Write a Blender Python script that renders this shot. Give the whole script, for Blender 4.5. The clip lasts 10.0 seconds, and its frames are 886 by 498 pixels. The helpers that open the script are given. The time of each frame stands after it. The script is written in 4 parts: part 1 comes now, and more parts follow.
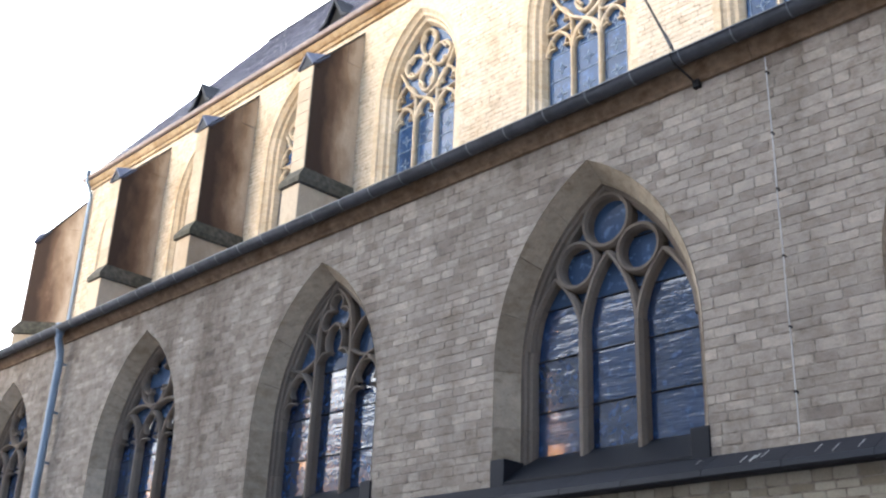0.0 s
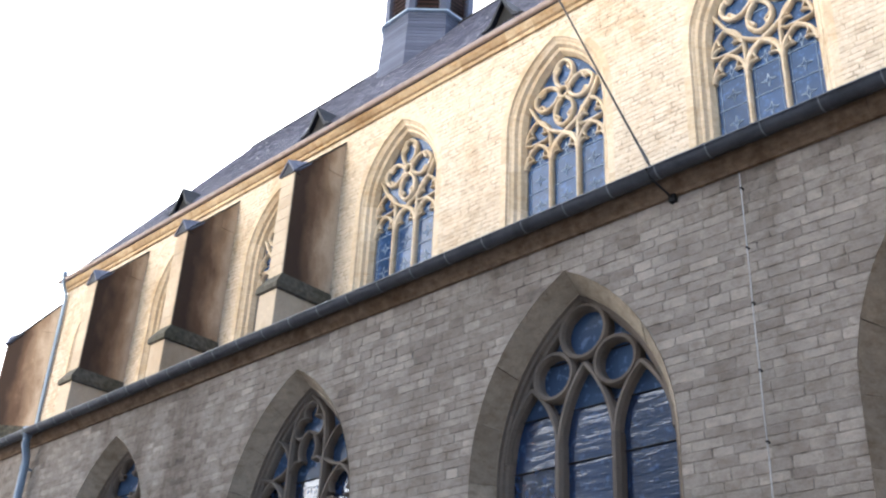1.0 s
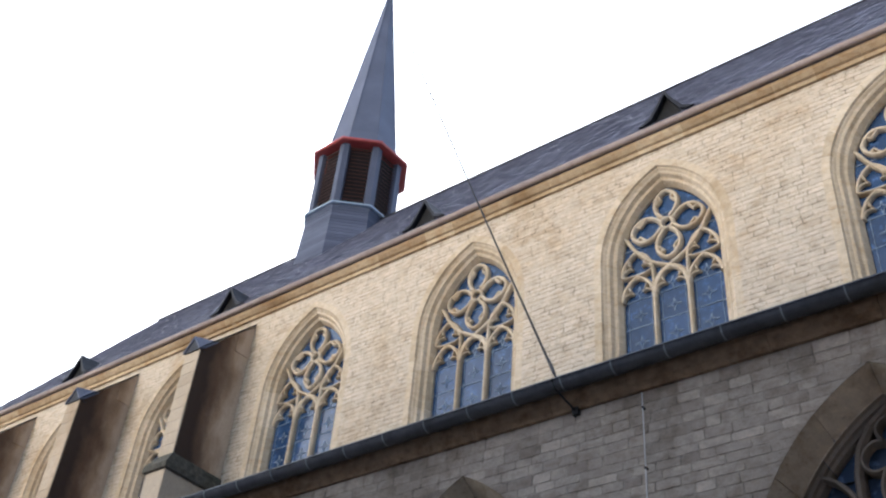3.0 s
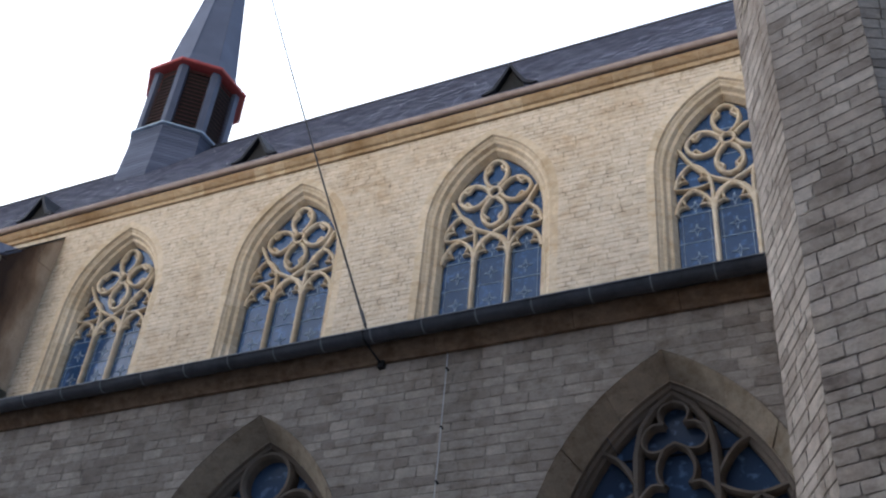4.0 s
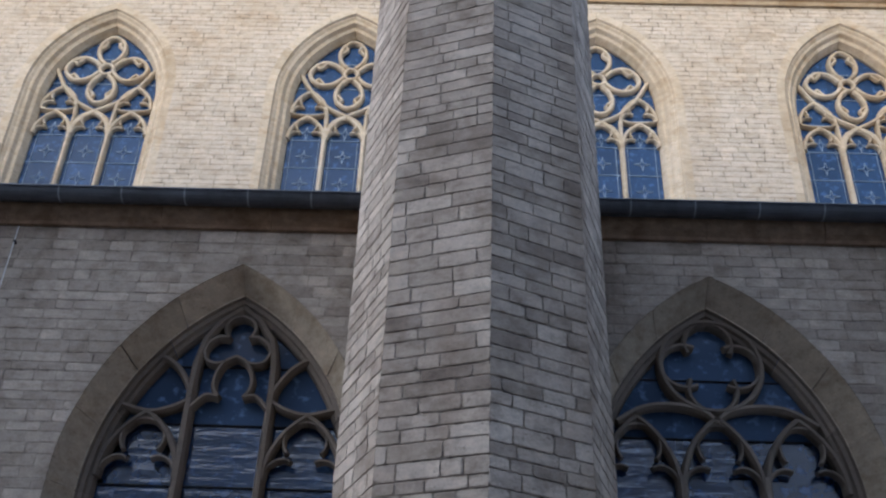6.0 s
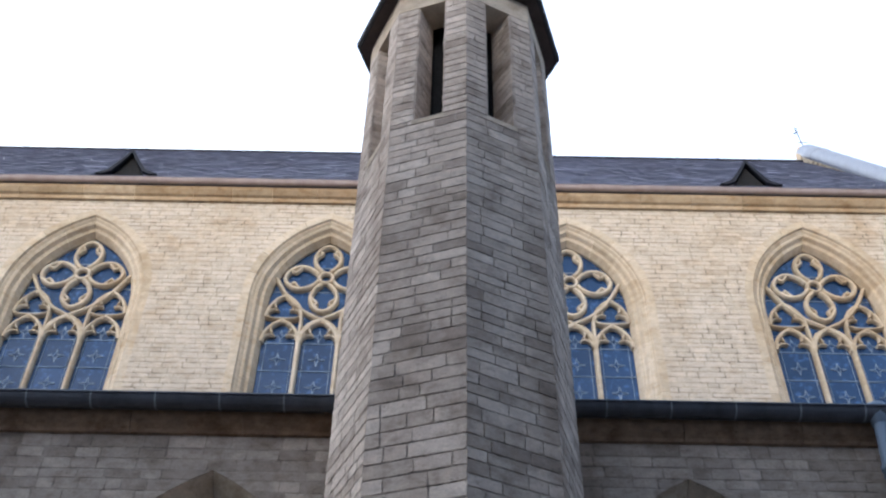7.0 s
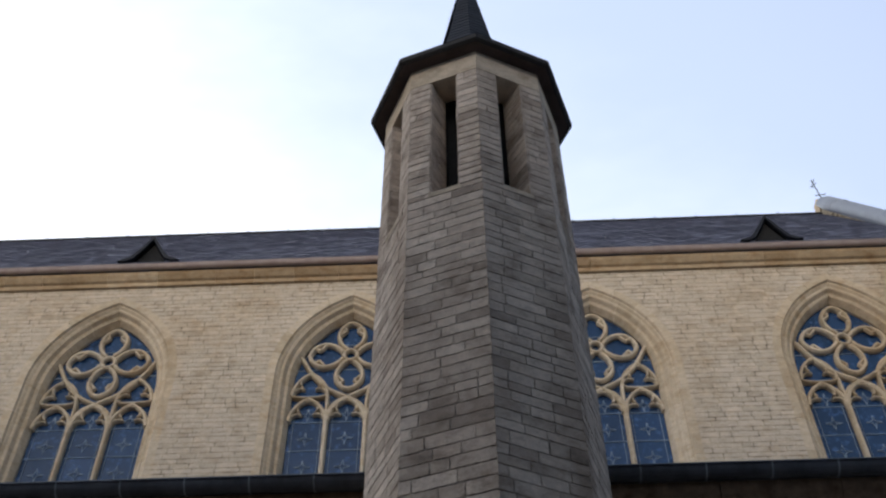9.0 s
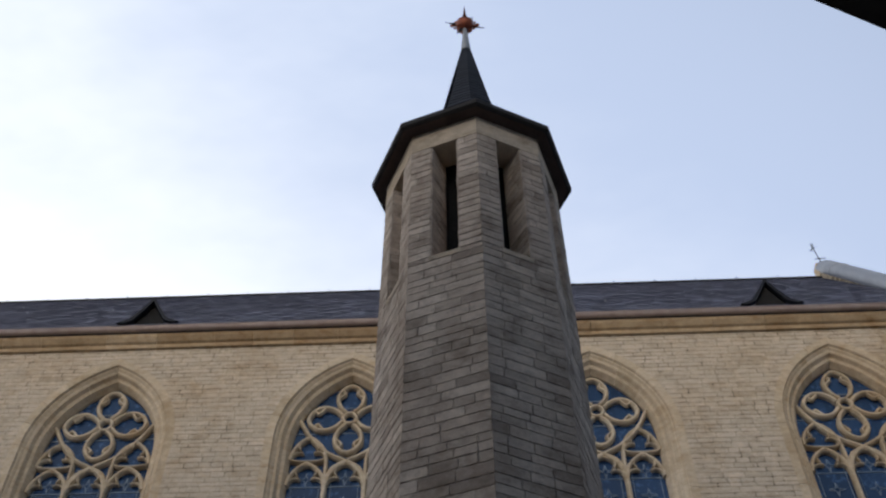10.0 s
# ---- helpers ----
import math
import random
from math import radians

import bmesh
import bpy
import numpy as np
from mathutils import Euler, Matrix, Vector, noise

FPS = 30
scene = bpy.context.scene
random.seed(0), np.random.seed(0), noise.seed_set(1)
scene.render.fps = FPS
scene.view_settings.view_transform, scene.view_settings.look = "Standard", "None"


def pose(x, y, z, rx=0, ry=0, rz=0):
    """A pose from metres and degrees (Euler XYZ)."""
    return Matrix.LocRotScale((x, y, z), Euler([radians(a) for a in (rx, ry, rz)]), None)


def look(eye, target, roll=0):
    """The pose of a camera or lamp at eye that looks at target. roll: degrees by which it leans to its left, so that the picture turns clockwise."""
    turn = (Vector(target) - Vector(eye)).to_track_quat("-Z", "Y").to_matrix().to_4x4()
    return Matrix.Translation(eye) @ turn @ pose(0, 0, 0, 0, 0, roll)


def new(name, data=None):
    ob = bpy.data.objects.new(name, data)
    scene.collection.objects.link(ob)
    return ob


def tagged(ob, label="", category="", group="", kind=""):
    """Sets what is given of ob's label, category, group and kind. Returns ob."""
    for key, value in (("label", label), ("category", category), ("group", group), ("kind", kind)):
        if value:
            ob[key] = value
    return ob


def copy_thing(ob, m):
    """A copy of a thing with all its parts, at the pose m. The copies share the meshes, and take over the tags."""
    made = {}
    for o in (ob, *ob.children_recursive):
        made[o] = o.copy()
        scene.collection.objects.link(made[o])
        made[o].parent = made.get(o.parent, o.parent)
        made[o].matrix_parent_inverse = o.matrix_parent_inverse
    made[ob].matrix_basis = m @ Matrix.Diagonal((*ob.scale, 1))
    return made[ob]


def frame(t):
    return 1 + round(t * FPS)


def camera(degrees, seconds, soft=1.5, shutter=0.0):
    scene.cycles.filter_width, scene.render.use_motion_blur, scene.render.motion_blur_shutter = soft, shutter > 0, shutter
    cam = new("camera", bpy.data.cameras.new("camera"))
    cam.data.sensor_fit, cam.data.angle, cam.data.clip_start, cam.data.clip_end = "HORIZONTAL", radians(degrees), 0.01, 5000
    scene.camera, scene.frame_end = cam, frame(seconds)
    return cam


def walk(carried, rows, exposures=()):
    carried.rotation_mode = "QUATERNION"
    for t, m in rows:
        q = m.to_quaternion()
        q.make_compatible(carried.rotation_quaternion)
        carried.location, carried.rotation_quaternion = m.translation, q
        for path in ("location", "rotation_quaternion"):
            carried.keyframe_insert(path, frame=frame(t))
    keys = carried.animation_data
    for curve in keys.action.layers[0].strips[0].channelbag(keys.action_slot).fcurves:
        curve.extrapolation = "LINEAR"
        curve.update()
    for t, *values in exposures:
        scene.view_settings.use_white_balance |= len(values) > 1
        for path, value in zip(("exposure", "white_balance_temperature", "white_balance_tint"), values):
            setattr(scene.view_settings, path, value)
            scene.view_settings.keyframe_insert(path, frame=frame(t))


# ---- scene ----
cam = camera(44.94, 10.0, soft=2.3)
# the camera turns almost on the spot, swaying a few centimetres as it tips up
SWAY = {7.0: 0.02, 7.5: 0.035, 8.0: 0.035, 8.5: 0.03, 9.0: 0.02, 9.5: 0.01}
# seconds, yaw, pitch, roll of the camera
PATH = [
    (0.0, 45.51, 22.70, -2.16),
    (0.5, 44.88, 25.65, -1.98),
    (1.0, 43.99, 28.56, -2.57),
    (1.5, 42.94, 31.35, -2.34),
    (2.0, 40.70, 34.59, -2.81),
    (2.2, 40.06, 35.75, -2.86),
    (3.3, 34.01, 40.23, -4.78),
    (3.5, 31.26, 40.02, -4.67),
    (4.0, 24.70, 37.75, -4.73),
    (4.5, 17.66, 37.51, -4.09),
    (5.0, 8.06, 36.99, -3.71),
    (5.2, 5.06, 36.01, -2.87),
    (6.3, -0.23, 34.54, -1.38),
    (6.5, -0.40, 37.66, -0.80),
    (7.0, -0.60, 45.40, -0.84),
    (7.5, 1.18, 51.73, 0.08),
    (8.0, 1.85, 51.13, 0.54),
    (8.5, 2.91, 50.27, 0.96),
    (9.0, 2.32, 49.19, 0.30),
    (9.5, 2.33, 51.36, 0.31),
    (10.0, 2.18, 52.51, 0.18),
]
walk(cam, [(t, pose(0.0, SWAY.get(t, 0.0), 1.6, 90 + p, r, y)) for t, y, p, r in PATH],
     exposures=[(0.0, 1.8, 6150, 10), (2.0, 1.22, 6100, 10), (3.5, 0.57, 5850, 10), (4.5, 0.22, 5700, 10), (5.2, 0.32, 5650, 10),
                (6.5, 0.92, 5650, 11), (7.5, 0.63, 5850, 10), (8.5, 0.06, 6050, 10), (10.0, -0.52, 6200, 10)])

# ---- light ----
SUN_ELEV, SUN_AZ = 14.0, 192.0        # the sun stands behind the camera, to its left (compass, +y is 0)
world = bpy.data.worlds.new("world")
scene.world = world
world.use_nodes = True
wn, wl = world.node_tree.nodes, world.node_tree.links
sky = wn.new("ShaderNodeTexSky")
sky.sky_type, sky.sun_disc = "NISHITA", False
sky.sun_elevation, sky.sun_rotation = radians(SUN_ELEV), radians(SUN_AZ)
sky.air_density, sky.dust_density, sky.ozone_density = 1.0, 1.2, 1.5
back = wn["Background"]
back.inputs[1].default_value = 0.15
# thin bright cloud, thicker towards the west end and the horizon
wtc = wn.new("ShaderNodeTexCoord")
wdot = wn.new("ShaderNodeVectorMath")
wdot.operation = "DOT_PRODUCT"
wdot.inputs[1].default_value = (-0.90, 0.50, -1.20)
wnoise = wn.new("ShaderNodeTexNoise")
wnoise.inputs["Scale"].default_value, wnoise.inputs["Detail"].default_value = 2.2, 5.0
wnoise.inputs["Roughness"].default_value = 0.62
wmap = wn.new("ShaderNodeMapping")
wmap.inputs["Scale"].default_value = (0.8, 1.6, 2.0)
wmap.inputs["Rotation"].default_value = (0.3, 0.7, 0.4)
wadd = wn.new("ShaderNodeMath")
wadd.operation = "MULTIPLY_ADD"
wadd.inputs[1].default_value = 0.75
wramp = wn.new("ShaderNodeMapRange")
wramp.interpolation_type = "SMOOTHSTEP"
wramp.inputs["From Min"].default_value, wramp.inputs["From Max"].default_value = -0.60, 0.42
wmix = wn.new("ShaderNodeMix")
wmix.data_type = "RGBA"
wmix.inputs[7].default_value = (12.1, 12.1, 12.1, 1.0)
wl.new(wtc.outputs["Generated"], wdot.inputs[0])
wl.new(wtc.outputs["Generated"], wmap.inputs[0])
wl.new(wmap.outputs[0], wnoise.inputs["Vector"])
wl.new(wnoise.outputs["Fac"], wadd.inputs[0])
wl.new(wdot.outputs["Value"], wadd.inputs[2])
wl.new(wadd.outputs[0], wramp.inputs["Value"])
wl.new(wramp.outputs[0], wmix.inputs[0])
# pale haze over the side of the sky behind the church
whaze = wn.new("ShaderNodeVectorMath")
whaze.operation = "DOT_PRODUCT"
whaze.inputs[1].default_value = (-0.40, 0.85, 0.20)
wrange = wn.new("ShaderNodeMapRange")
wrange.interpolation_type = "SMOOTHSTEP"
wrange.inputs["From Min"].default_value, wrange.inputs["From Max"].default_value = -0.45, 0.65
wrange.inputs["To Max"].default_value = 0.9
wblue = wn.new("ShaderNodeMix")
wblue.data_type = "RGBA"
wblue.inputs[7].default_value = (6.1, 6.95, 8.8, 1.0)
wl.new(wtc.outputs["Generated"], whaze.inputs[0])
wl.new(whaze.outputs["Value"], wrange.inputs["Value"])
wl.new(wrange.outputs[0], wblue.inputs[0])
wl.new(sky.outputs[0], wblue.inputs[6])
wl.new(wblue.outputs[2], wmix.inputs[6])
wl.new(wmix.outputs[2], back.inputs[0])
sun_data = bpy.data.lights.new("sun", "SUN")
sun_data.energy, sun_data.angle, sun_data.color = 0.82, radians(24.0), (1.0, 0.89, 0.75)
sun_lamp = new("sun", sun_data)
sun_dir = Vector((math.sin(radians(SUN_AZ)) * math.cos(radians(SUN_ELEV)), math.cos(radians(SUN_AZ)) * math.cos(radians(SUN_ELEV)), math.sin(radians(SUN_ELEV))))
sun_lamp.matrix_world = look(sun_dir * 60, (0, 0, 0))

# ---- materials ----
def base_mat(name, rough=0.85, metal=0.0):
    m = bpy.data.materials.new(name)
    m.use_nodes = True
    b = m.node_tree.nodes["Principled BSDF"]
    b.inputs["Roughness"].default_value, b.inputs["Metallic"].default_value = rough, metal
    return m, m.node_tree.nodes, m.node_tree.links, b


def noise_node(n, l, scale, detail=6.0, stretch=(1, 1, 1), rough=0.55):
    tc, mp, nz = n.new("ShaderNodeNewGeometry"), n.new("ShaderNodeMapping"), n.new("ShaderNodeTexNoise")
    mp.inputs["Scale"].default_value = stretch
    nz.inputs["Scale"].default_value, nz.inputs["Detail"].default_value, nz.inputs["Roughness"].default_value = scale, detail, rough
    l.new(tc.outputs["Position"], mp.inputs[0])
    l.new(mp.outputs[0], nz.inputs["Vector"])
    return nz.outputs["Fac"]


def ramp_node(n, l, fac, stops):
    r = n.new("ShaderNodeValToRGB")
    while len(r.color_ramp.elements) < len(stops):
        r.color_ramp.elements.new(0.5)
    for e, (p, c) in zip(r.color_ramp.elements, stops):
        e.position, e.color = p, (*c, 1)
    l.new(fac, r.inputs[0])
    return r.outputs[0]


def mix_node(n, l, fac, a, b, mode="MIX"):
    x = n.new("ShaderNodeMix")
    x.data_type, x.blend_type = "RGBA", mode
    for sock, v in ((x.inputs[0], fac), (x.inputs[6], a), (x.inputs[7], b)):
        if isinstance(v, bpy.types.NodeSocket):
            l.new(v, sock)
        elif isinstance(v, (int, float)):
            sock.default_value = v
        else:
            sock.default_value = (*v, 1)
    return x.outputs[2]


def range_node(n, l, v, a, b, c=0.0, d=1.0):
    x = n.new("ShaderNodeMapRange")
    for k, q in zip(("From Min", "From Max", "To Min", "To Max"), (a, b, c, d)):
        x.inputs[k].default_value = q
    l.new(v, x.inputs["Value"])
    return x.outputs[0]


def bump_node(n, l, b, fac, strength, dist):
    x = n.new("ShaderNodeBump")
    x.inputs["Strength"].default_value, x.inputs["Distance"].default_value = strength, dist
    l.new(fac, x.inputs["Height"])
    l.new(x.outputs[0], b.inputs["Normal"])


def piece_random(n, l):
    """A value from 0 to 1 that differs from piece to piece."""
    a, o, s, w = n.new("ShaderNodeNewGeometry"), n.new("ShaderNodeObjectInfo"), n.new("ShaderNodeMath"), n.new("ShaderNodeMath")
    s.operation, w.operation = "ADD", "FRACT"
    l.new(a.outputs["Random Per Island"], s.inputs[0])
    l.new(o.outputs["Random"], s.inputs[1])
    l.new(s.outputs[0], w.inputs[0])
    return w.outputs[0]


def stone_mat(name, stops, stain, stain_amount=0.5, grain=38.0, big=0.55, bump=0.5, pieces=True, wash=None, blotch=None, worn=0.7, streak=None):
    m, n, l, b = base_mat(name, 0.92)
    fine, mid, large = noise_node(n, l, grain, 8), noise_node(n, l, 7.0, 5), noise_node(n, l, big, 6, (1, 1, 0.55))
    col = ramp_node(n, l, piece_random(n, l) if pieces else mid, stops)
    col = mix_node(n, l, range_node(n, l, fine, 0.3, 0.75, 0.0, 0.45), col, mix_node(n, l, 1.0, col, (0.62, 0.6, 0.58), "MULTIPLY"))
    col = mix_node(n, l, range_node(n, l, mid, 0.45, 0.75, 0.0, 0.5), col, mix_node(n, l, 1.0, col, (1.25, 1.22, 1.18), "MULTIPLY"))
    col = mix_node(n, l, range_node(n, l, large, 0.48, 0.72, 0.0, stain_amount), col, mix_node(n, l, 1.0, col, stain, "MULTIPLY"))
    if wash:
        # old mortar and lime smeared over stones and joints alike
        smear = noise_node(n, l, 1.7, 7, (1, 1, 1.4), 0.62)
        col = mix_node(n, l, range_node(n, l, smear, 0.46, 0.66, 0.0, worn), col, mix_node(n, l, range_node(n, l, fine, 0.3, 0.7), wash, tuple(0.8 * a for a in wash)))
    pits = noise_node(n, l, 16.0, 4, (1, 1, 1.6))
    col = mix_node(n, l, range_node(n, l, pits, 0.64, 0.72, 0.0, 0.55), col, mix_node(n, l, 1.0, col, (0.45, 0.43, 0.42), "MULTIPLY"))
    if blotch:
        # dirt and lichen in ragged patches across the joints, with paler scoured places between
        patch, veil = noise_node(n, l, 2.6, 9, (1, 1, 1.5), 0.68), noise_node(n, l, 5.5, 7, (1, 1, 1.8), 0.66)
        col = mix_node(n, l, range_node(n, l, patch, 0.5, 0.68, 0.0, 0.75), col, mix_node(n, l, 1.0, col, blotch, "MULTIPLY"))
        col = mix_node(n, l, range_node(n, l, veil, 0.52, 0.68, 0.0, 0.6), col, mix_node(n, l, 1.0, col, blotch, "MULTIPLY"))
        col = mix_node(n, l, range_node(n, l, veil, 0.5, 0.34, 0.0, 0.7), col, mix_node(n, l, 1.0, col, (1.2, 1.19, 1.17), "MULTIPLY"))
    if streak:
        # rain-washed soot running down the wall in ragged tongues
        run, tongue = noise_node(n, l, 1.1, 7, (1, 1, 0.16), 0.6), noise_node(n, l, 0.45, 3, (1, 1, 0.5))
        both = n.new("ShaderNodeMath")
        both.operation = "MULTIPLY"
        l.new(range_node(n, l, run, 0.47, 0.66), both.inputs[0])
        l.new(range_node(n, l, tongue, 0.38, 0.58, 0.15, 0.85), both.inputs[1])
        col = mix_node(n, l, both.outputs[0], col, mix_node(n, l, 1.0, col, streak, "MULTIPLY"))
    l.new(col, b.inputs["Base Color"])
    b.inputs["Specular IOR Level"].default_value = 0.2
    bump_node(n, l, b, mix_node(n, l, 0.5, fine, mid), bump, 0.012)
    return m


TUFF = stone_mat("grey_tuff", [(0, (0.315, 0.262, 0.219)), (0.15, (0.389, 0.328, 0.27)), (0.5, (0.441, 0.375, 0.312)), (0.8, (0.509, 0.435, 0.363)), (0.93, (0.567, 0.485, 0.405)), (1, (0.378, 0.318, 0.265))], (0.55, 0.51, 0.48), 0.9, big=0.42, bump=0.9, wash=(0.43, 0.368, 0.305), blotch=(0.6, 0.565, 0.525), worn=0.6, streak=(0.52, 0.48, 0.45))
TUFF_MORTAR = stone_mat("tuff_mortar", [(0.36, (0.2, 0.165, 0.135)), (0.52, (0.399, 0.34, 0.279))], (0.6, 0.56, 0.52), 0.8, big=0.42, pieces=False, wash=(0.43, 0.368, 0.305), blotch=(0.6, 0.565, 0.525), streak=(0.52, 0.48, 0.45))
TUFF_TOWER = stone_mat("tower_tuff", [(0, (0.367, 0.3, 0.246)), (0.14, (0.493, 0.415, 0.339)), (0.45, (0.578, 0.485, 0.4)), (0.8, (0.662, 0.565, 0.47)), (0.93, (0.724, 0.625, 0.521)), (1, (0.441, 0.362, 0.299))], (0.55, 0.51, 0.48), 0.85, big=0.9, bump=1.0, wash=(0.588, 0.495, 0.409), blotch=(0.55, 0.52, 0.495), worn=0.45, streak=(0.66, 0.61, 0.57))
TOWER_MORTAR = stone_mat("tower_mortar", [(0.36, (0.221, 0.185, 0.153)), (0.5, (0.504, 0.425, 0.353))], (0.6, 0.56, 0.52), 0.6, pieces=False, wash=(0.567, 0.48, 0.405), blotch=(0.55, 0.525, 0.51), worn=0.6)
LIME = stone_mat("cream_limestone", [(0, (0.46, 0.392, 0.306)), (0.2, (0.52, 0.447, 0.356)), (0.8, (0.57, 0.492, 0.4)), (1, (0.49, 0.42, 0.332))], (0.80, 0.70, 0.57), 0.8, wash=(0.55, 0.475, 0.383), blotch=(0.84, 0.78, 0.70), worn=0.9)
LIME_MORTAR = stone_mat("limestone_mortar", [(0.42, (0.15, 0.12, 0.087)), (0.56, (0.4, 0.34, 0.257))], (0.85, 0.76, 0.62), 0.5, pieces=False, wash=(0.545, 0.47, 0.369), blotch=(0.82, 0.76, 0.67), worn=0.75)
DRESSED = stone_mat("dressed_sandstone", [(0, (0.42, 0.346, 0.261)), (0.5, (0.514, 0.431, 0.329)), (1, (0.598, 0.505, 0.392))], (0.62, 0.57, 0.5), 0.6, bump=0.3, blotch=(0.66, 0.61, 0.55))
DRESSED_PALE = stone_mat("dressed_limestone", [(0, (0.46, 0.38, 0.275)), (0.5, (0.53, 0.445, 0.335)), (1, (0.57, 0.49, 0.38))], (0.8, 0.68, 0.52), 0.6, bump=0.2, blotch=(0.84, 0.76, 0.66))
CORNICE = stone_mat("brown_cornice_stone", [(0.2, (0.20, 0.132, 0.085)), (0.8, (0.32, 0.225, 0.15))], (0.6, 0.5, 0.4), 0.7, pieces=False, blotch=(0.6, 0.52, 0.45))
CORNICE_PALE = stone_mat("ochre_cornice_stone", [(0, (0.36, 0.26, 0.16)), (0.35, (0.41, 0.31, 0.195)), (0.7, (0.45, 0.35, 0.23)), (1, (0.50, 0.40, 0.275))], (0.5, 0.4, 0.28), 0.85, blotch=(0.75, 0.63, 0.5))
BUTTRESS_STONE = stone_mat("buttress_limestone", [(0, (0.38, 0.31, 0.23)), (0.6, (0.47, 0.39, 0.295)), (1, (0.42, 0.34, 0.25))], (0.6, 0.5, 0.38), 0.8)
# soot and flank shade painted as one colour, darkest in front, paler by the wall
def soot_shade_mat():
    m, n, l, b = base_mat("soot_shaded_flank", 0.95)
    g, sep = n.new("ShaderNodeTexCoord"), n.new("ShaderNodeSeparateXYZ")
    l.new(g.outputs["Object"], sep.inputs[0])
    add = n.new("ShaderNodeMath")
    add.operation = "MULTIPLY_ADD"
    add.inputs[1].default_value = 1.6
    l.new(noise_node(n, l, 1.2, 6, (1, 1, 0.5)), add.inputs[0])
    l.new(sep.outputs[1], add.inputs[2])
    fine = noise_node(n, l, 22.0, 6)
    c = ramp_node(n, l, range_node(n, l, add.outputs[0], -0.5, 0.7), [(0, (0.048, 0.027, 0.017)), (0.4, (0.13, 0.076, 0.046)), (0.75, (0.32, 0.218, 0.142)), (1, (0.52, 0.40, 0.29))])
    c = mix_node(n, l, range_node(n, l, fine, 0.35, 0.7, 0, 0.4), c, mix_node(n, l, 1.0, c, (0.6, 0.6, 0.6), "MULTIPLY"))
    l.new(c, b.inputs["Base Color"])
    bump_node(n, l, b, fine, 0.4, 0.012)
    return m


SOOT_SHADE_FLANK = soot_shade_mat()
TRACERY = stone_mat("grey_brown_tracery_stone", [(0, (0.19, 0.155, 0.125)), (0.5, (0.24, 0.197, 0.16)), (1, (0.29, 0.24, 0.195))], (0.6, 0.56, 0.5), 0.6, bump=0.15)
BRICK = stone_mat("yellow_brick", [(0, (0.30, 0.25, 0.18)), (0.5, (0.42, 0.36, 0.27)), (1, (0.5, 0.44, 0.34))], (0.6, 0.55, 0.5), 0.5)
MOSSY = stone_mat("mossy_weathering_stone", [(0.3, (0.05, 0.047, 0.038)), (0.7, (0.115, 0.105, 0.085))], (0.55, 0.6, 0.42), 0.8, pieces=False)
PAVING = stone_mat("paving_stone", [(0.2, (0.16, 0.15, 0.14)), (0.8, (0.26, 0.25, 0.235))], (0.6, 0.6, 0.6), 0.6, pieces=False)


def slate_mat(name, lo, hi, scale=(1, 1, 1), rough=0.6):
    m, n, l, b = base_mat(name, rough)
    col = ramp_node(n, l, piece_random(n, l), [(0, lo), (0.6, tuple((a + c) / 2 for a, c in zip(lo, hi))), (1, hi)])
    big, fine = noise_node(n, l, 0.8, 5), noise_node(n, l, 30.0, 6, scale)
    col = mix_node(n, l, range_node(n, l, big, 0.4, 0.7, 0.0, 0.5), col, mix_node(n, l, 1.0, col, (1.5, 1.45, 1.45), "MULTIPLY"))
    col = mix_node(n, l, range_node(n, l, fine, 0.4, 0.8, 0.0, 0.5), col, mix_node(n, l, 1.0, col, (0.6, 0.6, 0.62), "MULTIPLY"))
    l.new(col, b.inputs["Base Color"])
    b.inputs["Specular IOR Level"].default_value = 0.2
    bump_node(n, l, b, fine, 0.3, 0.01)
    return m


SLATE = slate_mat("roof_slate", (0.105, 0.114, 0.158), (0.17, 0.184, 0.25))
SLATE_BLUE = slate_mat("spire_slate", (0.062, 0.072, 0.108), (0.096, 0.110, 0.160))
SLATE_DARK = slate_mat("dark_slate", (0.010, 0.011, 0.015), (0.024, 0.026, 0.034))


def metal_mat(name, col, rough=0.45, metal=0.7, dirt=(0.5, 0.48, 0.45)):
    m, n, l, b = base_mat(name, rough, metal)
    c = mix_node(n, l, range_node(n, l, noise_node(n, l, 4.0, 6, (1, 1, 0.3)), 0.4, 0.7, 0.0, 0.7), col, tuple(a * d for a, d in zip(col, dirt)))
    l.new(c, b.inputs["Base Color"])
    l.new(range_node(n, l, noise_node(n, l, 25.0), 0.3, 0.7, rough - 0.1, rough + 0.15), b.inputs["Roughness"])
    return m


ZINC_DARK = metal_mat("weathered_zinc", (0.10, 0.105, 0.12), 0.5, 0.5)
ZINC_BLUE = metal_mat("blue_grey_pipe", (0.26, 0.33, 0.42), 0.5, 0.2, (0.7, 0.7, 0.7))
ZINC_BROWN = metal_mat("brown_gutter", (0.42, 0.345, 0.32), 0.5, 0.2, (0.7, 0.65, 0.62))
ZINC_PALE = metal_mat("pale_lead_sheet", (0.25, 0.265, 0.295), 0.5, 0.2, (0.75, 0.75, 0.75))
RED_PAINT = metal_mat("red_paint", (0.36, 0.058, 0.052), 0.55, 0.0, (0.7, 0.6, 0.6))
COPPER = metal_mat("rusty_copper", (0.22, 0.06, 0.03), 0.5, 0.5)
IRON = metal_mat("black_iron", (0.02, 0.02, 0.022), 0.6, 0.5)
CABLE_BLACK = metal_mat("black_cable_sheath", (0.010, 0.010, 0.011), 0.85, 0.0)
WIRE_PALE = metal_mat("pale_wire", (0.56, 0.55, 0.54), 0.5, 0.2)
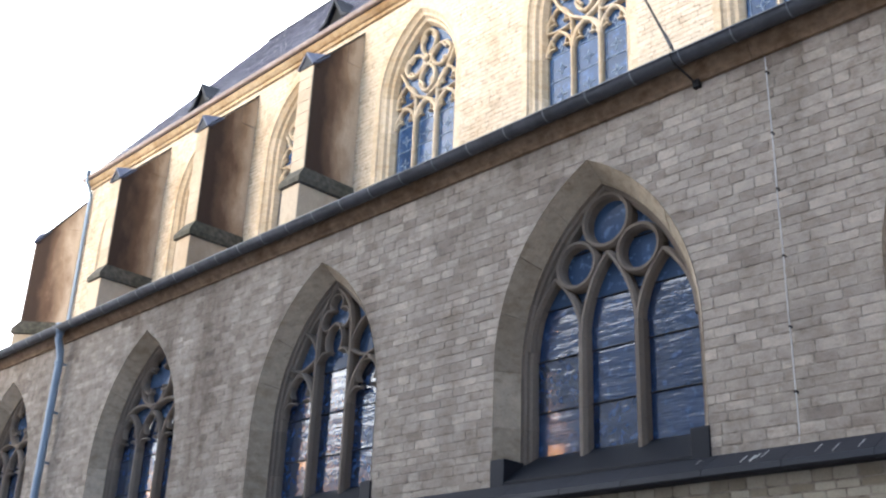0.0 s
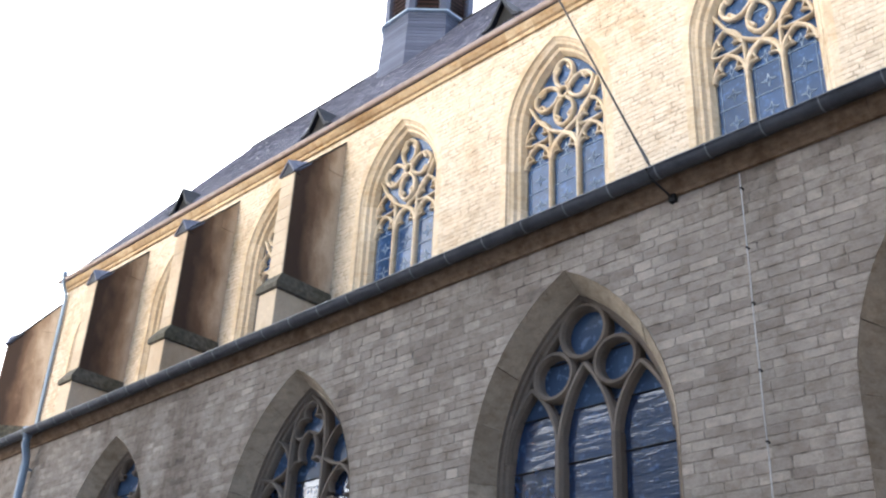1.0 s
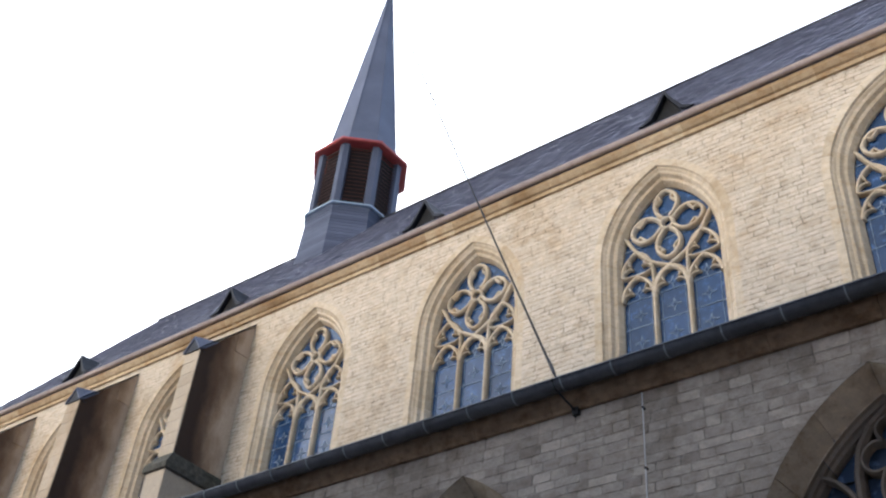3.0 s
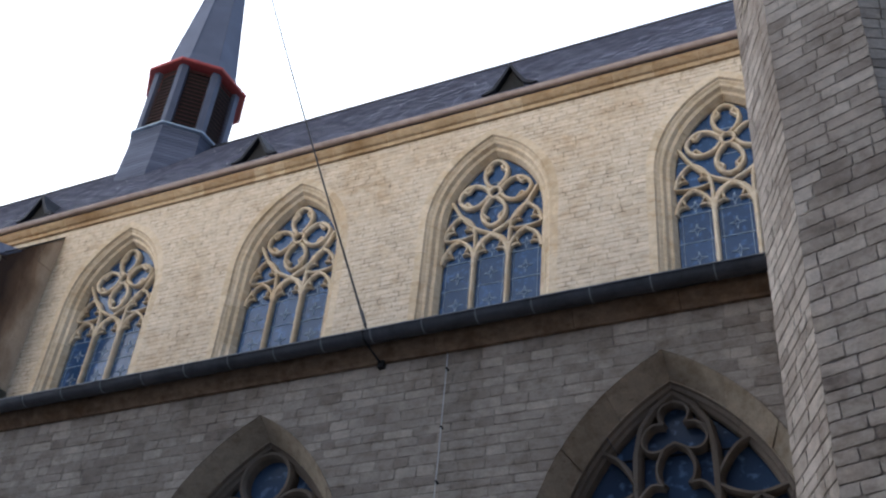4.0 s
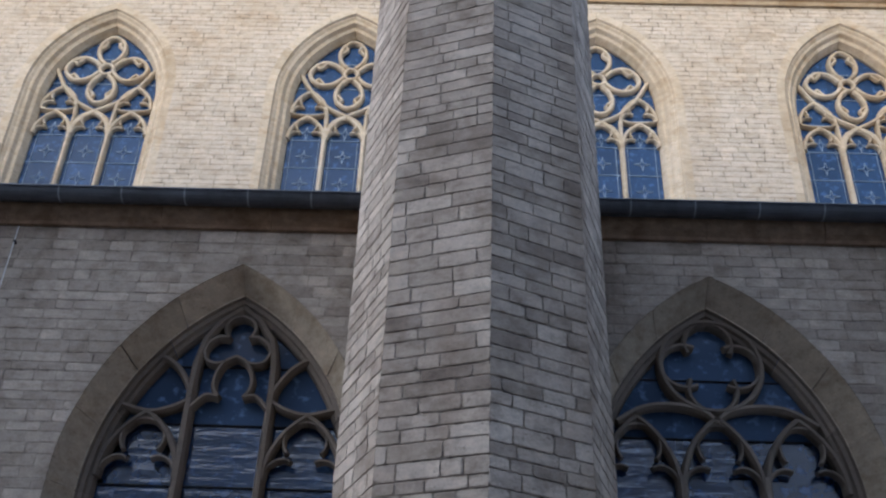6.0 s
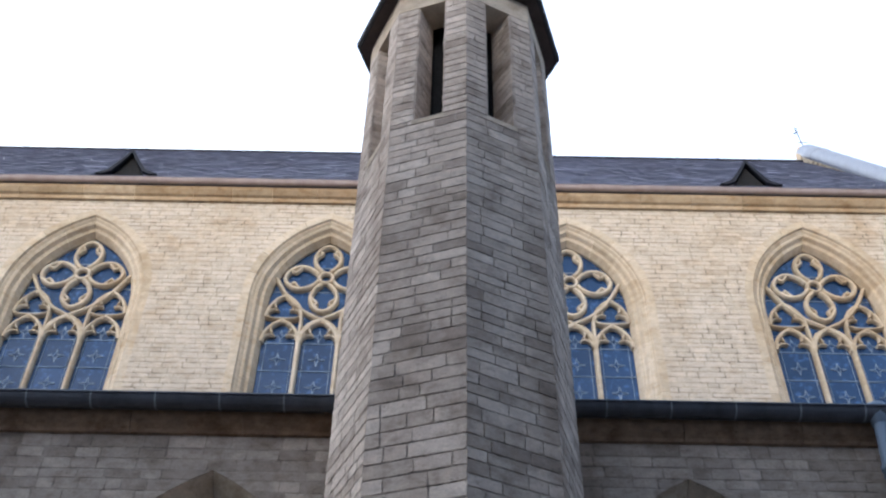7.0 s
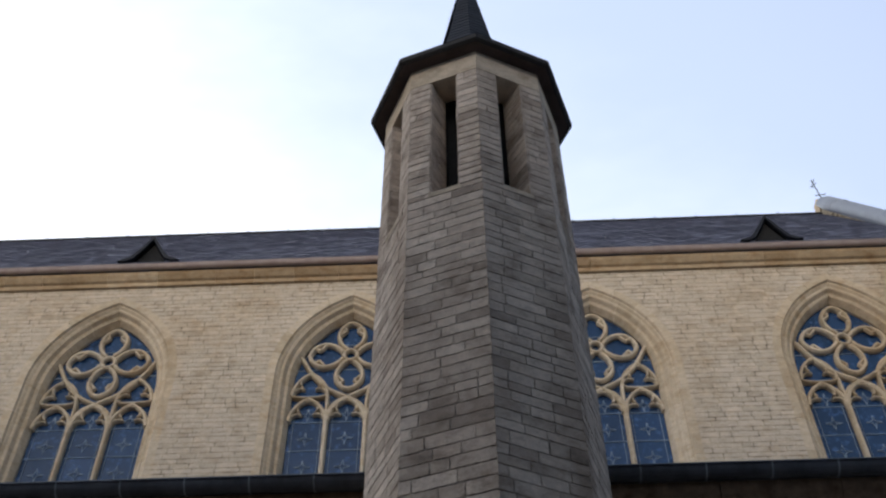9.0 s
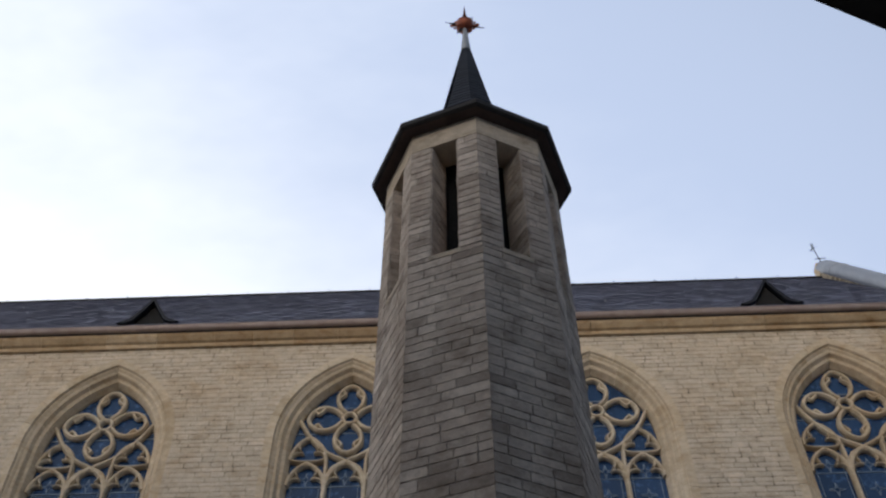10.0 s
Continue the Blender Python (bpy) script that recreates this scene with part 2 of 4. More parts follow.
LOUVRE = metal_mat("dark_louvre_wood", (0.05, 0.022, 0.02), 0.8, 0.0)
DARK_WOOD = metal_mat("dark_stained_wood", (0.02, 0.016, 0.014), 0.8, 0.0)
SOFFIT = metal_mat("brown_soffit_wood", (0.075, 0.05, 0.04), 0.8, 0.0)
DROPPING = metal_mat("bird_lime", (0.55, 0.55, 0.53), 0.8, 0.0, (0.7, 0.7, 0.7))
LIT = bpy.data.materials.new("lit_window")
LIT.use_nodes = True
LIT.node_tree.nodes["Principled BSDF"].inputs["Emission Color"].default_value = (1.0, 0.42, 0.10, 1)
LIT.node_tree.nodes["Principled BSDF"].inputs["Emission Strength"].default_value = 5.0
# near-black colour stands in for the shade inside hollow spaces
VOID = metal_mat("interior_shade", (0.008, 0.008, 0.009), 0.9, 0.0)


def glass_mat(name, col, wave, strength, spec=0.7, ior=1.5, coat=0.0):
    m, n, l, b = base_mat(name, 0.06)
    r = piece_random(n, l)
    c = mix_node(n, l, range_node(n, l, r, 0, 1, 0.0, 0.6), col, tuple(0.45 * a for a in col))
    c = mix_node(n, l, range_node(n, l, noise_node(n, l, 9.0, 3), 0.56, 0.68, 0.0, 0.55), c, tuple(min(1, 2.6 * a + 0.02) for a in col))
    l.new(c, b.inputs["Base Color"])
    b.inputs["IOR"].default_value = ior
    b.inputs["Coat Weight"].default_value = coat
    b.inputs["Specular IOR Level"].default_value = spec
    x, y = noise_node(n, l, 1.0, 3, wave), noise_node(n, l, 6.0, 2)
    bump_node(n, l, b, mix_node(n, l, 0.07, x, y), strength, 0.06)
    return m


# the blue base colours paint in mirrored sky, most of all in GLASS_UP
GLASS_LOW = glass_mat("old_leaded_glass", (0.020, 0.048, 0.115), (1.5, 1.5, 10.0), 0.30, ior=1.75, coat=0.4)
GLASS_HIGH = glass_mat("sky_tinted_leaded_glass", (0.022, 0.052, 0.125), (3, 3, 3), 0.08, spec=0.5, ior=1.55)
GLASS_UP = glass_mat("sky_tinted_tracery_glass", (0.070, 0.112, 0.195), (2, 2, 3), 0.05, spec=0.15, ior=1.35)
GLASS_FACADE = glass_mat("facade_glass", (0.02, 0.025, 0.03), (0.3, 0.3, 0.3), 0.02)
CONCRETE = stone_mat("grey_blue_render", [(0.2, (0.30, 0.35, 0.43)), (0.8, (0.39, 0.44, 0.52))], (0.8, 0.8, 0.8), 0.4, pieces=False)

# ---- building blocks ----
class Shape:
    """Collects vertices and faces of one mesh."""

    def __init__(self):
        self.v, self.f = [], []

    def add(self, verts, faces):
        k = len(self.v)
        self.v += [tuple(p) for p in verts]
        self.f += [tuple(i + k for i in q) for q in faces]
        return self

    def box(self, a, b, tilt=None):
        pts = [(x, y, z) for z in (a[2], b[2]) for y in (a[1], b[1]) for x in (a[0], b[0])]
        if tilt:
            pts = [tuple(tilt @ Vector(p)) for p in pts]
        return self.add(pts, [(0, 2, 3, 1), (4, 5, 7, 6), (0, 1, 5, 4), (2, 6, 7, 3), (0, 4, 6, 2), (1, 3, 7, 5)])

    def prism(self, poly, along, lo, hi):
        """A polygon pushed out along an axis; poly holds the two other coordinates in axis order."""
        def put(p, t):
            q = list(p)
            q.insert(along, t)
            return q
        n = len(poly)
        pts = [put(p, lo) for p in poly] + [put(p, hi) for p in poly]
        return self.add(pts, [tuple(range(n - 1, -1, -1)), tuple(range(n, 2 * n))] + [(i, (i + 1) % n, n + (i + 1) % n, n + i) for i in range(n)])

    def rings(self, rows, cap=True):
        """A skin over closed rings of equal length."""
        n, k = len(rows[0]), len(rows)
        faces = [(r * n + i, r * n + (i + 1) % n, (r + 1) * n + (i + 1) % n, (r + 1) * n + i) for r in range(k - 1) for i in range(n)]
        if cap:
            faces += [tuple(range(n - 1, -1, -1)), tuple(range((k - 1) * n, k * n))]
        return self.add([p for r in rows for p in r], faces)

    def strips(self, rows):
        """A skin over open rows of equal length."""
        n, k = len(rows[0]), len(rows)
        return self.add([p for r in rows for p in r], [(r * n + i, r * n + i + 1, (r + 1) * n + i + 1, (r + 1) * n + i) for r in range(k - 1) for i in range(n - 1)])

    def tube(self, pts, radius, seg=8):
        pts = [Vector(p) for p in pts]
        rows = []
        for i, p in enumerate(pts):
            d = (pts[min(i + 1, len(pts) - 1)] - pts[max(i - 1, 0)]).normalized()
            a = d.orthogonal().normalized() if abs(d.z) > 0.99 else Vector((0, 0, 1)).cross(d).normalized()
            b = d.cross(a)
            rows.append([p + a * math.cos(2 * math.pi * j / seg) * radius + b * math.sin(2 * math.pi * j / seg) * radius for j in range(seg)])
        return self.rings(rows)

    def mesh(self, name, material, smooth=False):
        me = bpy.data.meshes.new(name)
        me.from_pydata(self.v, [], self.f)
        bm = bmesh.new()
        bm.from_mesh(me)
        bmesh.ops.recalc_face_normals(bm, faces=bm.faces)
        bm.to_mesh(me)
        bm.free()
        me.materials.append(material)
        if smooth:
            me.polygons.foreach_set("use_smooth", [True] * len(me.polygons))
        return me


def part(name, shape, material, parent=None, label="", smooth=False):
    ob = new(name, shape.mesh(name, material, smooth) if isinstance(shape, Shape) else shape)
    ob.parent = parent
    return tagged(ob, label)


def thing(name, at, label, category, group="", kind=""):
    ob = new(name)
    ob.location = at
    return tagged(ob, label, category, group, kind)


def soften(ob, width, segments=2):
    m = ob.modifiers.new("edge", "BEVEL")
    m.width, m.segments, m.limit_method = width, segments, "ANGLE"
    return ob


def octagon(radius, turn, z, cx=0.0, cy=0.0, n=8):
    return [(cx + radius * math.sin(turn + i * 2 * math.pi / n), cy - radius * math.cos(turn + i * 2 * math.pi / n), z) for i in range(n)]


class Arch:
    """A pointed opening: centre, half width, spring, how far the arc centres lie past the middle, foot."""

    def __init__(self, cx, w, spring, c, foot):
        self.cx, self.w, self.spring, self.c, self.foot = cx, w, spring, c, foot
        self.r = w + c
        self.apex = spring + math.sqrt(self.r ** 2 - c ** 2)

    def half(self, z):
        if z < self.foot - 1e-6 or z >= self.apex:
            return 0.0
        return self.w if z <= self.spring else math.sqrt(max(self.r ** 2 - (z - self.spring) ** 2, 0)) - self.c

    def path(self, w, n=14, foot=None):
        """From the left foot over the apex to the right foot, for the same arc centres and half width w."""
        r, foot = w + self.c, self.foot if foot is None else foot
        top = math.acos(self.c / r)
        right = [(r * math.cos(top * (1 - i / n)) - self.c, self.spring + r * math.sin(top * (1 - i / n))) for i in range(n + 1)]
        right.append((w, foot))
        return [(-u, z) for u, z in reversed(right[1:])] + [(0.0, right[0][1])] + right[1:]


def spans(u0, u1, za, zb, holes):
    """The stretches of wall beside the holes, as (left low, left high, right low, right high)."""
    out, left = [], (u0, u0)
    for h in sorted(holes, key=lambda k: k.cx):
        a, b = h.half(za), h.half(zb)
        if a <= 0 and b <= 0:
            continue
        out.append((*left, h.cx - a, h.cx - b))
        left = (h.cx + a, h.cx + b)
    out.append((*left, u1, u1))
    return [s for s in out if s[2] > s[0] + 0.02 or s[3] > s[1] + 0.02]


def pierced_wall(u0, u1, z0, z1, front, rear, holes):
    s = Shape()
    cuts = {z0, z1}
    for h in holes:
        cuts |= {h.foot, h.spring, h.apex} | {h.spring + (h.apex - h.spring) * i / 16 for i in range(17)}
    cuts = sorted(z for z in cuts if z0 <= z <= z1)
    for za, zb in zip(cuts, cuts[1:]):
        if zb - za < 1e-5:
            continue
        for la, lb, ra, rb in spans(u0, u1, za + 1e-7, zb - 1e-7, holes):
            s.add([(la, front, za), (ra, front, za), (rb, front, zb), (lb, front, zb), (la, rear, za), (ra, rear, za), (rb, rear, zb), (lb, rear, zb)],
                  [(0, 1, 2, 3), (7, 6, 5, 4), (0, 3, 7, 4), (1, 5, 6, 2)])
    s.add([(u0, front, z1), (u1, front, z1), (u1, rear, z1), (u0, rear, z1)], [(0, 1, 2, 3)])
    return s


def course_plan(rng, u0, u1, z0, z1, holes=(), course=(0.115, 0.145), length=(0.22, 0.52), joint=0.010):
    """Stones of a coursed wall: (left low, left high, right low, right high, low, high)."""
    out, z = [], z0
    while z < z1 - 0.03:
        h = min(rng.uniform(*course), z1 - z)
        if z1 - z - h < 0.05:
            h = z1 - z
        za, zb = z + joint / 2, z + h - joint / 2
        for la, lb, ra, rb in spans(u0, u1, za, zb, holes):
            u, end = max(la, lb), min(ra, rb)
            a0, a1 = la, lb
            u = u - rng.uniform(0, 0.2)
            while True:
                u += rng.uniform(*length)
                if u > end - 0.12:
                    if min(ra - a0, rb - a1) > 0.02:
                        out.append((a0 + joint / 2, a1 + joint / 2, ra - joint / 2, rb - joint / 2, za, zb))
                    break
                if u - max(a0, a1) < 0.1:
                    continue
                out.append((a0 + joint / 2, a1 + joint / 2, u - joint / 2, u - joint / 2, za, zb))
                a0 = a1 = u
        z += h
    return out


def masonry(name, stones, origin, udir, out, material, parent, chosen=lambda s: False, proud=0.007, rng=random, label=""):
    """Lays the stones on a face. Those that are chosen and square-ended are pieces of their own, on one shared mesh."""
    udir, out = Vector(udir), Vector(out)
    origin = Vector(origin)
    s, unit = Shape(), None
    rot = Matrix((udir, -out, (0, 0, 1))).transposed().to_4x4()
    pieces = 0
    for la, lb, ra, rb, za, zb in stones:
        p, lift = proud * rng.uniform(0.55, 1.25), 0.007 if proud < 0.012 else 0.011
        square = abs(la - lb) < 1e-4 and abs(ra - rb) < 1e-4
        if square and pieces < 300 and chosen((la, ra, za, zb)):
            if unit is None:
                unit = []
                for v in range(6):
                    base = [(x_, z_) for x_, z_ in ((-.47, -.5), (0, -.5), (.47, -.5), (.5, -.4), (.5, .1), (.5, .42), (.46, .5), (.05, .5), (-.47, .5), (-.5, .41), (-.5, 0), (-.5, -.42))]
                    base = [(x_ * rng.uniform(0.975, 1.005), z_ * rng.uniform(0.93, 1.02)) for x_, z_ in base]
                    top_ = [(x_ * rng.uniform(0.94, 0.975), -1 + rng.uniform(-.2, .2), z_ * rng.uniform(0.78, 0.9)) for x_, z_ in base]
                    k = Shape().rings([[(x_, d, z_) for x_, z_ in base] for d in (0.2, -.6)] + [top_])
                    unit.append(k.mesh("stone", material))
            ob = new("stone", unit[rng.randrange(6)])
            ob.parent = parent
            at = origin + udir * (la + ra) / 2
            ob.matrix_basis = Matrix.Translation((at.x, at.y, (za + zb) / 2)) @ rot @ Matrix.Diagonal((ra - la, p, zb - za, 1))
            pieces += 1
            continue
        mid = lambda p_, q_, k: tuple(i + (j - i) * k for i, j in zip(p_, q_))
        quad = [(la, za), (ra, za), (rb, zb), (lb, zb)]
        # outline of eight to twelve uneven corners, a little knocked off at the ends
        edge = []
        for i in range(4):
            c0, c1 = quad[i], quad[(i + 1) % 4]
            cut = min(0.12, 0.016 / max(0.03, math.dist(c0, c1)))
            edge += [mid(c0, c1, cut * rng.uniform(0.3, 1.6)), mid(c0, c1, rng.uniform(0.38, 0.62)), mid(c0, c1, 1 - cut * rng.uniform(0.3, 1.6))]
        cx, cz = sum(q_[0] for q_ in quad) / 4, sum(q_[1] for q_ in quad) / 4
        ring1, ring2 = [], []
        tilt = (rng.uniform(-0.35, 0.35) * p, rng.uniform(-0.35, 0.35) * p)
        for u, z in edge:
            j, jz = rng.uniform(-0.002, 0.005), rng.uniform(-0.002, 0.005)
            u1, z1_ = u + math.copysign(j, cx - u), z + math.copysign(jz, cz - z)
            ring1.append((u1, z1_, p * 0.6))
            k = lift * rng.uniform(0.7, 1.7)
            d = p + tilt[0] * (1 if u > cx else -1) + tilt[1] * (1 if z > cz else -1)
            ring2.append((u1 + math.copysign(min(k, 0.4 * abs(cx - u1)), cx - u1), z1_ + math.copysign(min(k, 0.4 * abs(cz - z1_)), cz - z1_), d))
        ring0 = [(u, z, -0.002) for u, z, d in ring1]
        m_ = len(edge)
        pts = [origin + udir * u + out * d + Vector((0, 0, z)) for u, z, d in ring0 + ring1 + ring2]
        s.add(pts, [tuple(range(2 * m_, 3 * m_))] + [(r_ * m_ + i, r_ * m_ + (i + 1) % m_, (r_ + 1) * m_ + (i + 1) % m_, (r_ + 1) * m_ + i) for r_ in (0, 1) for i in range(m_)])
    ob = part(name, s, material, parent, label)
    ob["kind"] = "stuff"
    return ob


# ---- tracery ----
def arc(cx, cz, r, a0, a1, n=12, rz=None):
    rz = r if rz is None else rz
    return [(cx + r * math.cos(radians(a0 + (a1 - a0) * i / n)), cz + rz * math.sin(radians(a0 + (a1 - a0) * i / n))) for i in range(n + 1)]


def bend(pts, n=6):
    """A smooth line through the points."""
    q = [pts[0]] + list(pts) + [pts[-1]]
    out = []
    for i in range(1, len(q) - 2):
        for k in range(n):
            t = k / n
            out.append(tuple(0.5 * (2 * q[i][a] + (q[i + 1][a] - q[i - 1][a]) * t + (2 * q[i - 1][a] - 5 * q[i][a] + 4 * q[i + 1][a] - q[i + 2][a]) * t * t
                                    + (3 * q[i][a] - q[i - 1][a] - 3 * q[i + 1][a] + q[i + 2][a]) * t ** 3) for a in (0, 1)))
    return out + [pts[-1]]


def bar(shape, pts, width=0.09, front=0.0, rear=0.14, closed=False):
    """A moulded stone bar along a line in the window's plane."""
    n, rows = len(pts), []
    if closed:
        pts = pts[:-1] if math.dist(pts[0], pts[-1]) < 1e-6 else pts
        n = len(pts)
    for i, (u, z) in enumerate(pts):
        a = pts[i - 1] if (i or closed) else pts[0]
        b = pts[(i + 1) % n] if (i < n - 1 or closed) else pts[-1]
        d = Vector((b[0] - a[0], b[1] - a[1]))
        d = d.normalized() if d.length > 1e-9 else Vector((0, 1))
        nx, nz = -d.y, d.x
        h = width / 2
        rows.append([(u + nx * k * h, y, z + nz * k * h) for k, y in ((-1, rear), (-1, front + 0.055), (-0.42, front), (0.42, front), (1, front + 0.055), (1, rear))])
    if closed:
        rows.append(rows[0])
    return shape.rings(rows, cap=not closed)


def lancet_head(u, h, spring, apex, width=0.075):
    """A pointed head with a three-lobed inner line."""
    s = Shape()
    rise = apex - spring
    c = max((rise * rise - h * h) / (2 * h), 0.02)
    r = h + c
    top = math.acos(c / r)
    for k in (-1, 1):
        bar(s, [(u + k * (r * math.cos(top * i / 10) - c), spring + r * math.sin(top * i / 10)) for i in range(11)], width)
    zc = spring + rise * 0.50
    for k in (-1, 1):
        low = arc(u + k * h * 0.52, spring + rise * 0.02, h * 0.46, 0 if k > 0 else 180, 118 if k > 0 else 62, 8, rise * 0.30)
        bar(s, low, width * 0.62, 0.02, 0.12)
        up = arc(u, zc + rise * 0.10, h * 0.56, -38 if k > 0 else 218, 90, 9, rise * 0.30)
        bar(s, up, width * 0.62, 0.02, 0.12)
    return s


def foils(s, u, z, r, n, turn=90, width=0.055, share=0.52):
    """A ring of n open lobes, cusped inwards."""
    for i in range(n):
        a = turn + i * 360 / n
        cu, cz = u + r * share * math.cos(radians(a)), z + r * share * math.sin(radians(a))
        bar(s, arc(cu, cz, r * (1 - share) * 1.0, a - 118, a + 118, 14), width, 0.02, 0.12)
    return s


def mullion(u, foot, top, width=0.11):
    return bar(Shape(), [(u, foot), (u, (foot + top) / 2), (u, top)], width, -0.01, 0.16)


def surround(arch, profile, material, parent, label, blocks=9, n=18, name="voussoir", jamb=0.62):
    """The stone blocks round an opening; profile: (half width, depth)."""
    paths = [arch.path(w, n) for w, y in profile]
    count = len(paths[0])
    # jamb blocks below the spring, arch blocks above
    def point(j, t):
        i = min(int(t), count - 2)
        a, b = paths[j][i], paths[j][i + 1]
        k = t - i
        return (a[0] + (b[0] - a[0]) * k, profile[j][1], a[1] + (b[1] - a[1]) * k)
    tall = max(1, round((arch.spring - arch.foot) / jamb))
    marks = [i / tall for i in range(tall)] + [1 + (count - 3) * i / blocks for i in range(blocks)] + [count - 2 + i / tall for i in range(tall + 1)]
    for a, b in zip(marks, marks[1:]):
        gap = 0.0012 if b - a <= 1 and (a < 1 or b > count - 2) else 0.02
        steps = [a + gap] + [float(i) for i in range(math.ceil(a + gap + 1e-6), math.floor(b - gap - 1e-6) + 1)] + [b - gap]
        s = Shape()
        s.strips([[point(j, t) for j in range(len(profile))] for t in steps])
        for t in (steps[0], steps[-1]):
            edge = [point(j, t) for j in range(len(profile))]
            deep = (edge[0][0], profile[-1][1], edge[0][2])
            s.add(edge + [deep], [tuple(range(len(edge) + 1))])
        part(name, s, material, parent)
    return parent


def glazing(parent, material, arch, w, y, rows, cols, rng, lead, upper=None, above=99.0):
    """Leaded panes, each set a little askew, and the lead bars between them."""
    cw = 2 * w / cols
    unit = Shape().add([(-.5, 0, -.5), (.5, 0, -.5), (.5, 0, .5), (-.5, 0, .5), (-.5, .004, -.5), (.5, .004, -.5), (.5, .004, .5), (-.5, .004, .5)],
                       [(0, 1, 2, 3), (7, 6, 5, 4), (0, 4, 5, 1), (1, 5, 6, 2), (2, 6, 7, 3), (3, 7, 4, 0)]).mesh("pane", material)
    ch = (arch.apex - arch.foot) / rows
    second = unit.copy()
    if upper:
        second.materials[0] = upper
    for r in range(rows):
        z = arch.foot + ch * (r + 0.5)
        reach = arch.half(z - ch / 2) + 0.03
        for c in range(cols):
            u = -w + cw * (c + 0.5)
            if abs(u) - cw / 2 > reach:
                continue
            ob = new("pane", second if z > above else unit)
            ob.parent = parent
            ob.matrix_basis = pose(u, y, z, rng.uniform(-0.5, 0.5), 0, rng.uniform(-0.5, 0.5)) @ Matrix.Diagonal((cw * 1.0, 1, ch, 1))
        s = Shape().tube([(-reach, y - 0.012, z + ch / 2), (reach, y - 0.012, z + ch / 2)], 0.011, 6)
        part("saddle_bar", s, lead, parent)


# ---- plan ----
AISLE_Y, NAVE_Y, RIDGE_Y = 10.0, 16.8, 21.8
AISLE_X = [-25.3, -19.07, -13.4, -7.82, -2.51, 2.69]
NAVE_X = [-18.95, -13.4, -8.05, -2.65, 2.75, 8.15]
CHOIR_X = [-35.4, -29.85, -24.4]
BUTTRESS_X = [-32.62, -27.1, -21.73]
WEST, EAST = 11.25, -38.4
aisle_holes = [Arch(x, 1.6, 5.61, 1.3, 4.1) for x in AISLE_X]
nave_holes = [Arch(x, 1.7, 17.16, 1.05, 13.9) for x in CHOIR_X + NAVE_X]

# ---- setting ----
ground = part("ground", Shape().box((-400, -300, -0.4), (400, 400, 0.0)), PAVING)
tagged(ground, "grey paved street beside the church", "ground", kind="structure")

wall_aisle = part("wall_aisle", pierced_wall(-46, 14, 3.8, 8.66, AISLE_Y, AISLE_Y + 0.75, aisle_holes), TUFF_MORTAR)
tagged(wall_aisle, "weathered grey tuff aisle wall with pointed windows", "wall", kind="structure")
wall_base = part("wall_base", Shape().box((-46, 9.82, 0), (14, 10.75, 3.78)), TUFF_MORTAR)
tagged(wall_base, "yellowish brick plinth wall under the slate ledge", "wall", kind="structure")
wall_nave = part("wall_nave", pierced_wall(EAST, WEST, 9.0, 20.02, NAVE_Y, NAVE_Y + 0.8, nave_holes), LIME_MORTAR)
tagged(wall_nave, "cream limestone upper nave wall in evening light", "wall", kind="structure")
s = Shape().prism([(NAVE_Y + 0.01, 0.0), (27, 0.0), (27, 20.4), (RIDGE_Y, 28.3), (NAVE_Y + 0.01, 20.4)], 0, WEST, WEST + 0.6)
wall_west = tagged(part("wall_west", s, LIME_MORTAR), "pale stone gable wall closing the nave roof", "wall", kind="structure")
s = Shape().prism([(EAST, NAVE_Y), (EAST - 2.95, NAVE_Y + 2.95), (EAST - 2.95, 23.9), (EAST, 26.8), (WEST, 26.8), (WEST, 26.2), (EAST + 0.2, 26.2), (EAST - 2.2, 23.6), (EAST - 2.2, 20.1), (EAST + 0.2, NAVE_Y + 0.5)], 2, 0, 20.4)
wall_apse = tagged(part("wall_apse", s, LIME_MORTAR), "polygonal choir end wall of cream stone", "wall", kind="structure")
part_floor = tagged(part("floor", Shape().box((EAST, 10.8, 0.0), (WEST, 26.2, 0.05)), PAVING), "stone floor inside the church", "floor", kind="structure")
# added black sheets stand for the unlit room behind the glass
dark = tagged(part("interior_shade_backing", Shape().box((-46, 11.6, 0), (14, 11.7, 9.0)).box((EAST + 0.3, 18.6, 9.0), (WEST, 18.7, 20.3)), VOID), "near-black backing standing for the unlit church interior", "wall", kind="structure")

# aisle cornice in long blocks, brown with age
cornice_aisle = thing("cornice_aisle", (0, 0, 0), "brown weathered stone cornice under the aisle gutter", "cornice", kind="structure")
rng = random.Random(5)
x = -46.0
profile = [(10.0, 8.66), (9.95, 8.66), (9.94, 8.70), (9.89, 8.75), (9.86, 8.84), (9.86, 8.90), (10.75, 8.90), (10.75, 8.66)]
while x < 13.9:
    w = min(rng.uniform(1.1, 1.9), 14 - x)
    part("cornice_block", Shape().prism(profile, 0, x + 0.004, x + w - 0.004), CORNICE, cornice_aisle)
    x += w
cornice_nave = thing("cornice_nave", (0, 0, 0), "ochre moulded stone cornice under the nave eaves", "cornice", kind="structure")
profile = [(NAVE_Y, 20.0), (NAVE_Y - 0.07, 20.0), (NAVE_Y - 0.08, 20.03), (NAVE_Y - 0.05, 20.05), (NAVE_Y - 0.06, 20.13), (NAVE_Y - 0.12, 20.16), (NAVE_Y - 0.2, 20.26), (NAVE_Y - 0.22, 20.34), (NAVE_Y + 0.8, 20.34), (NAVE_Y + 0.8, 20.0)]
x = EAST
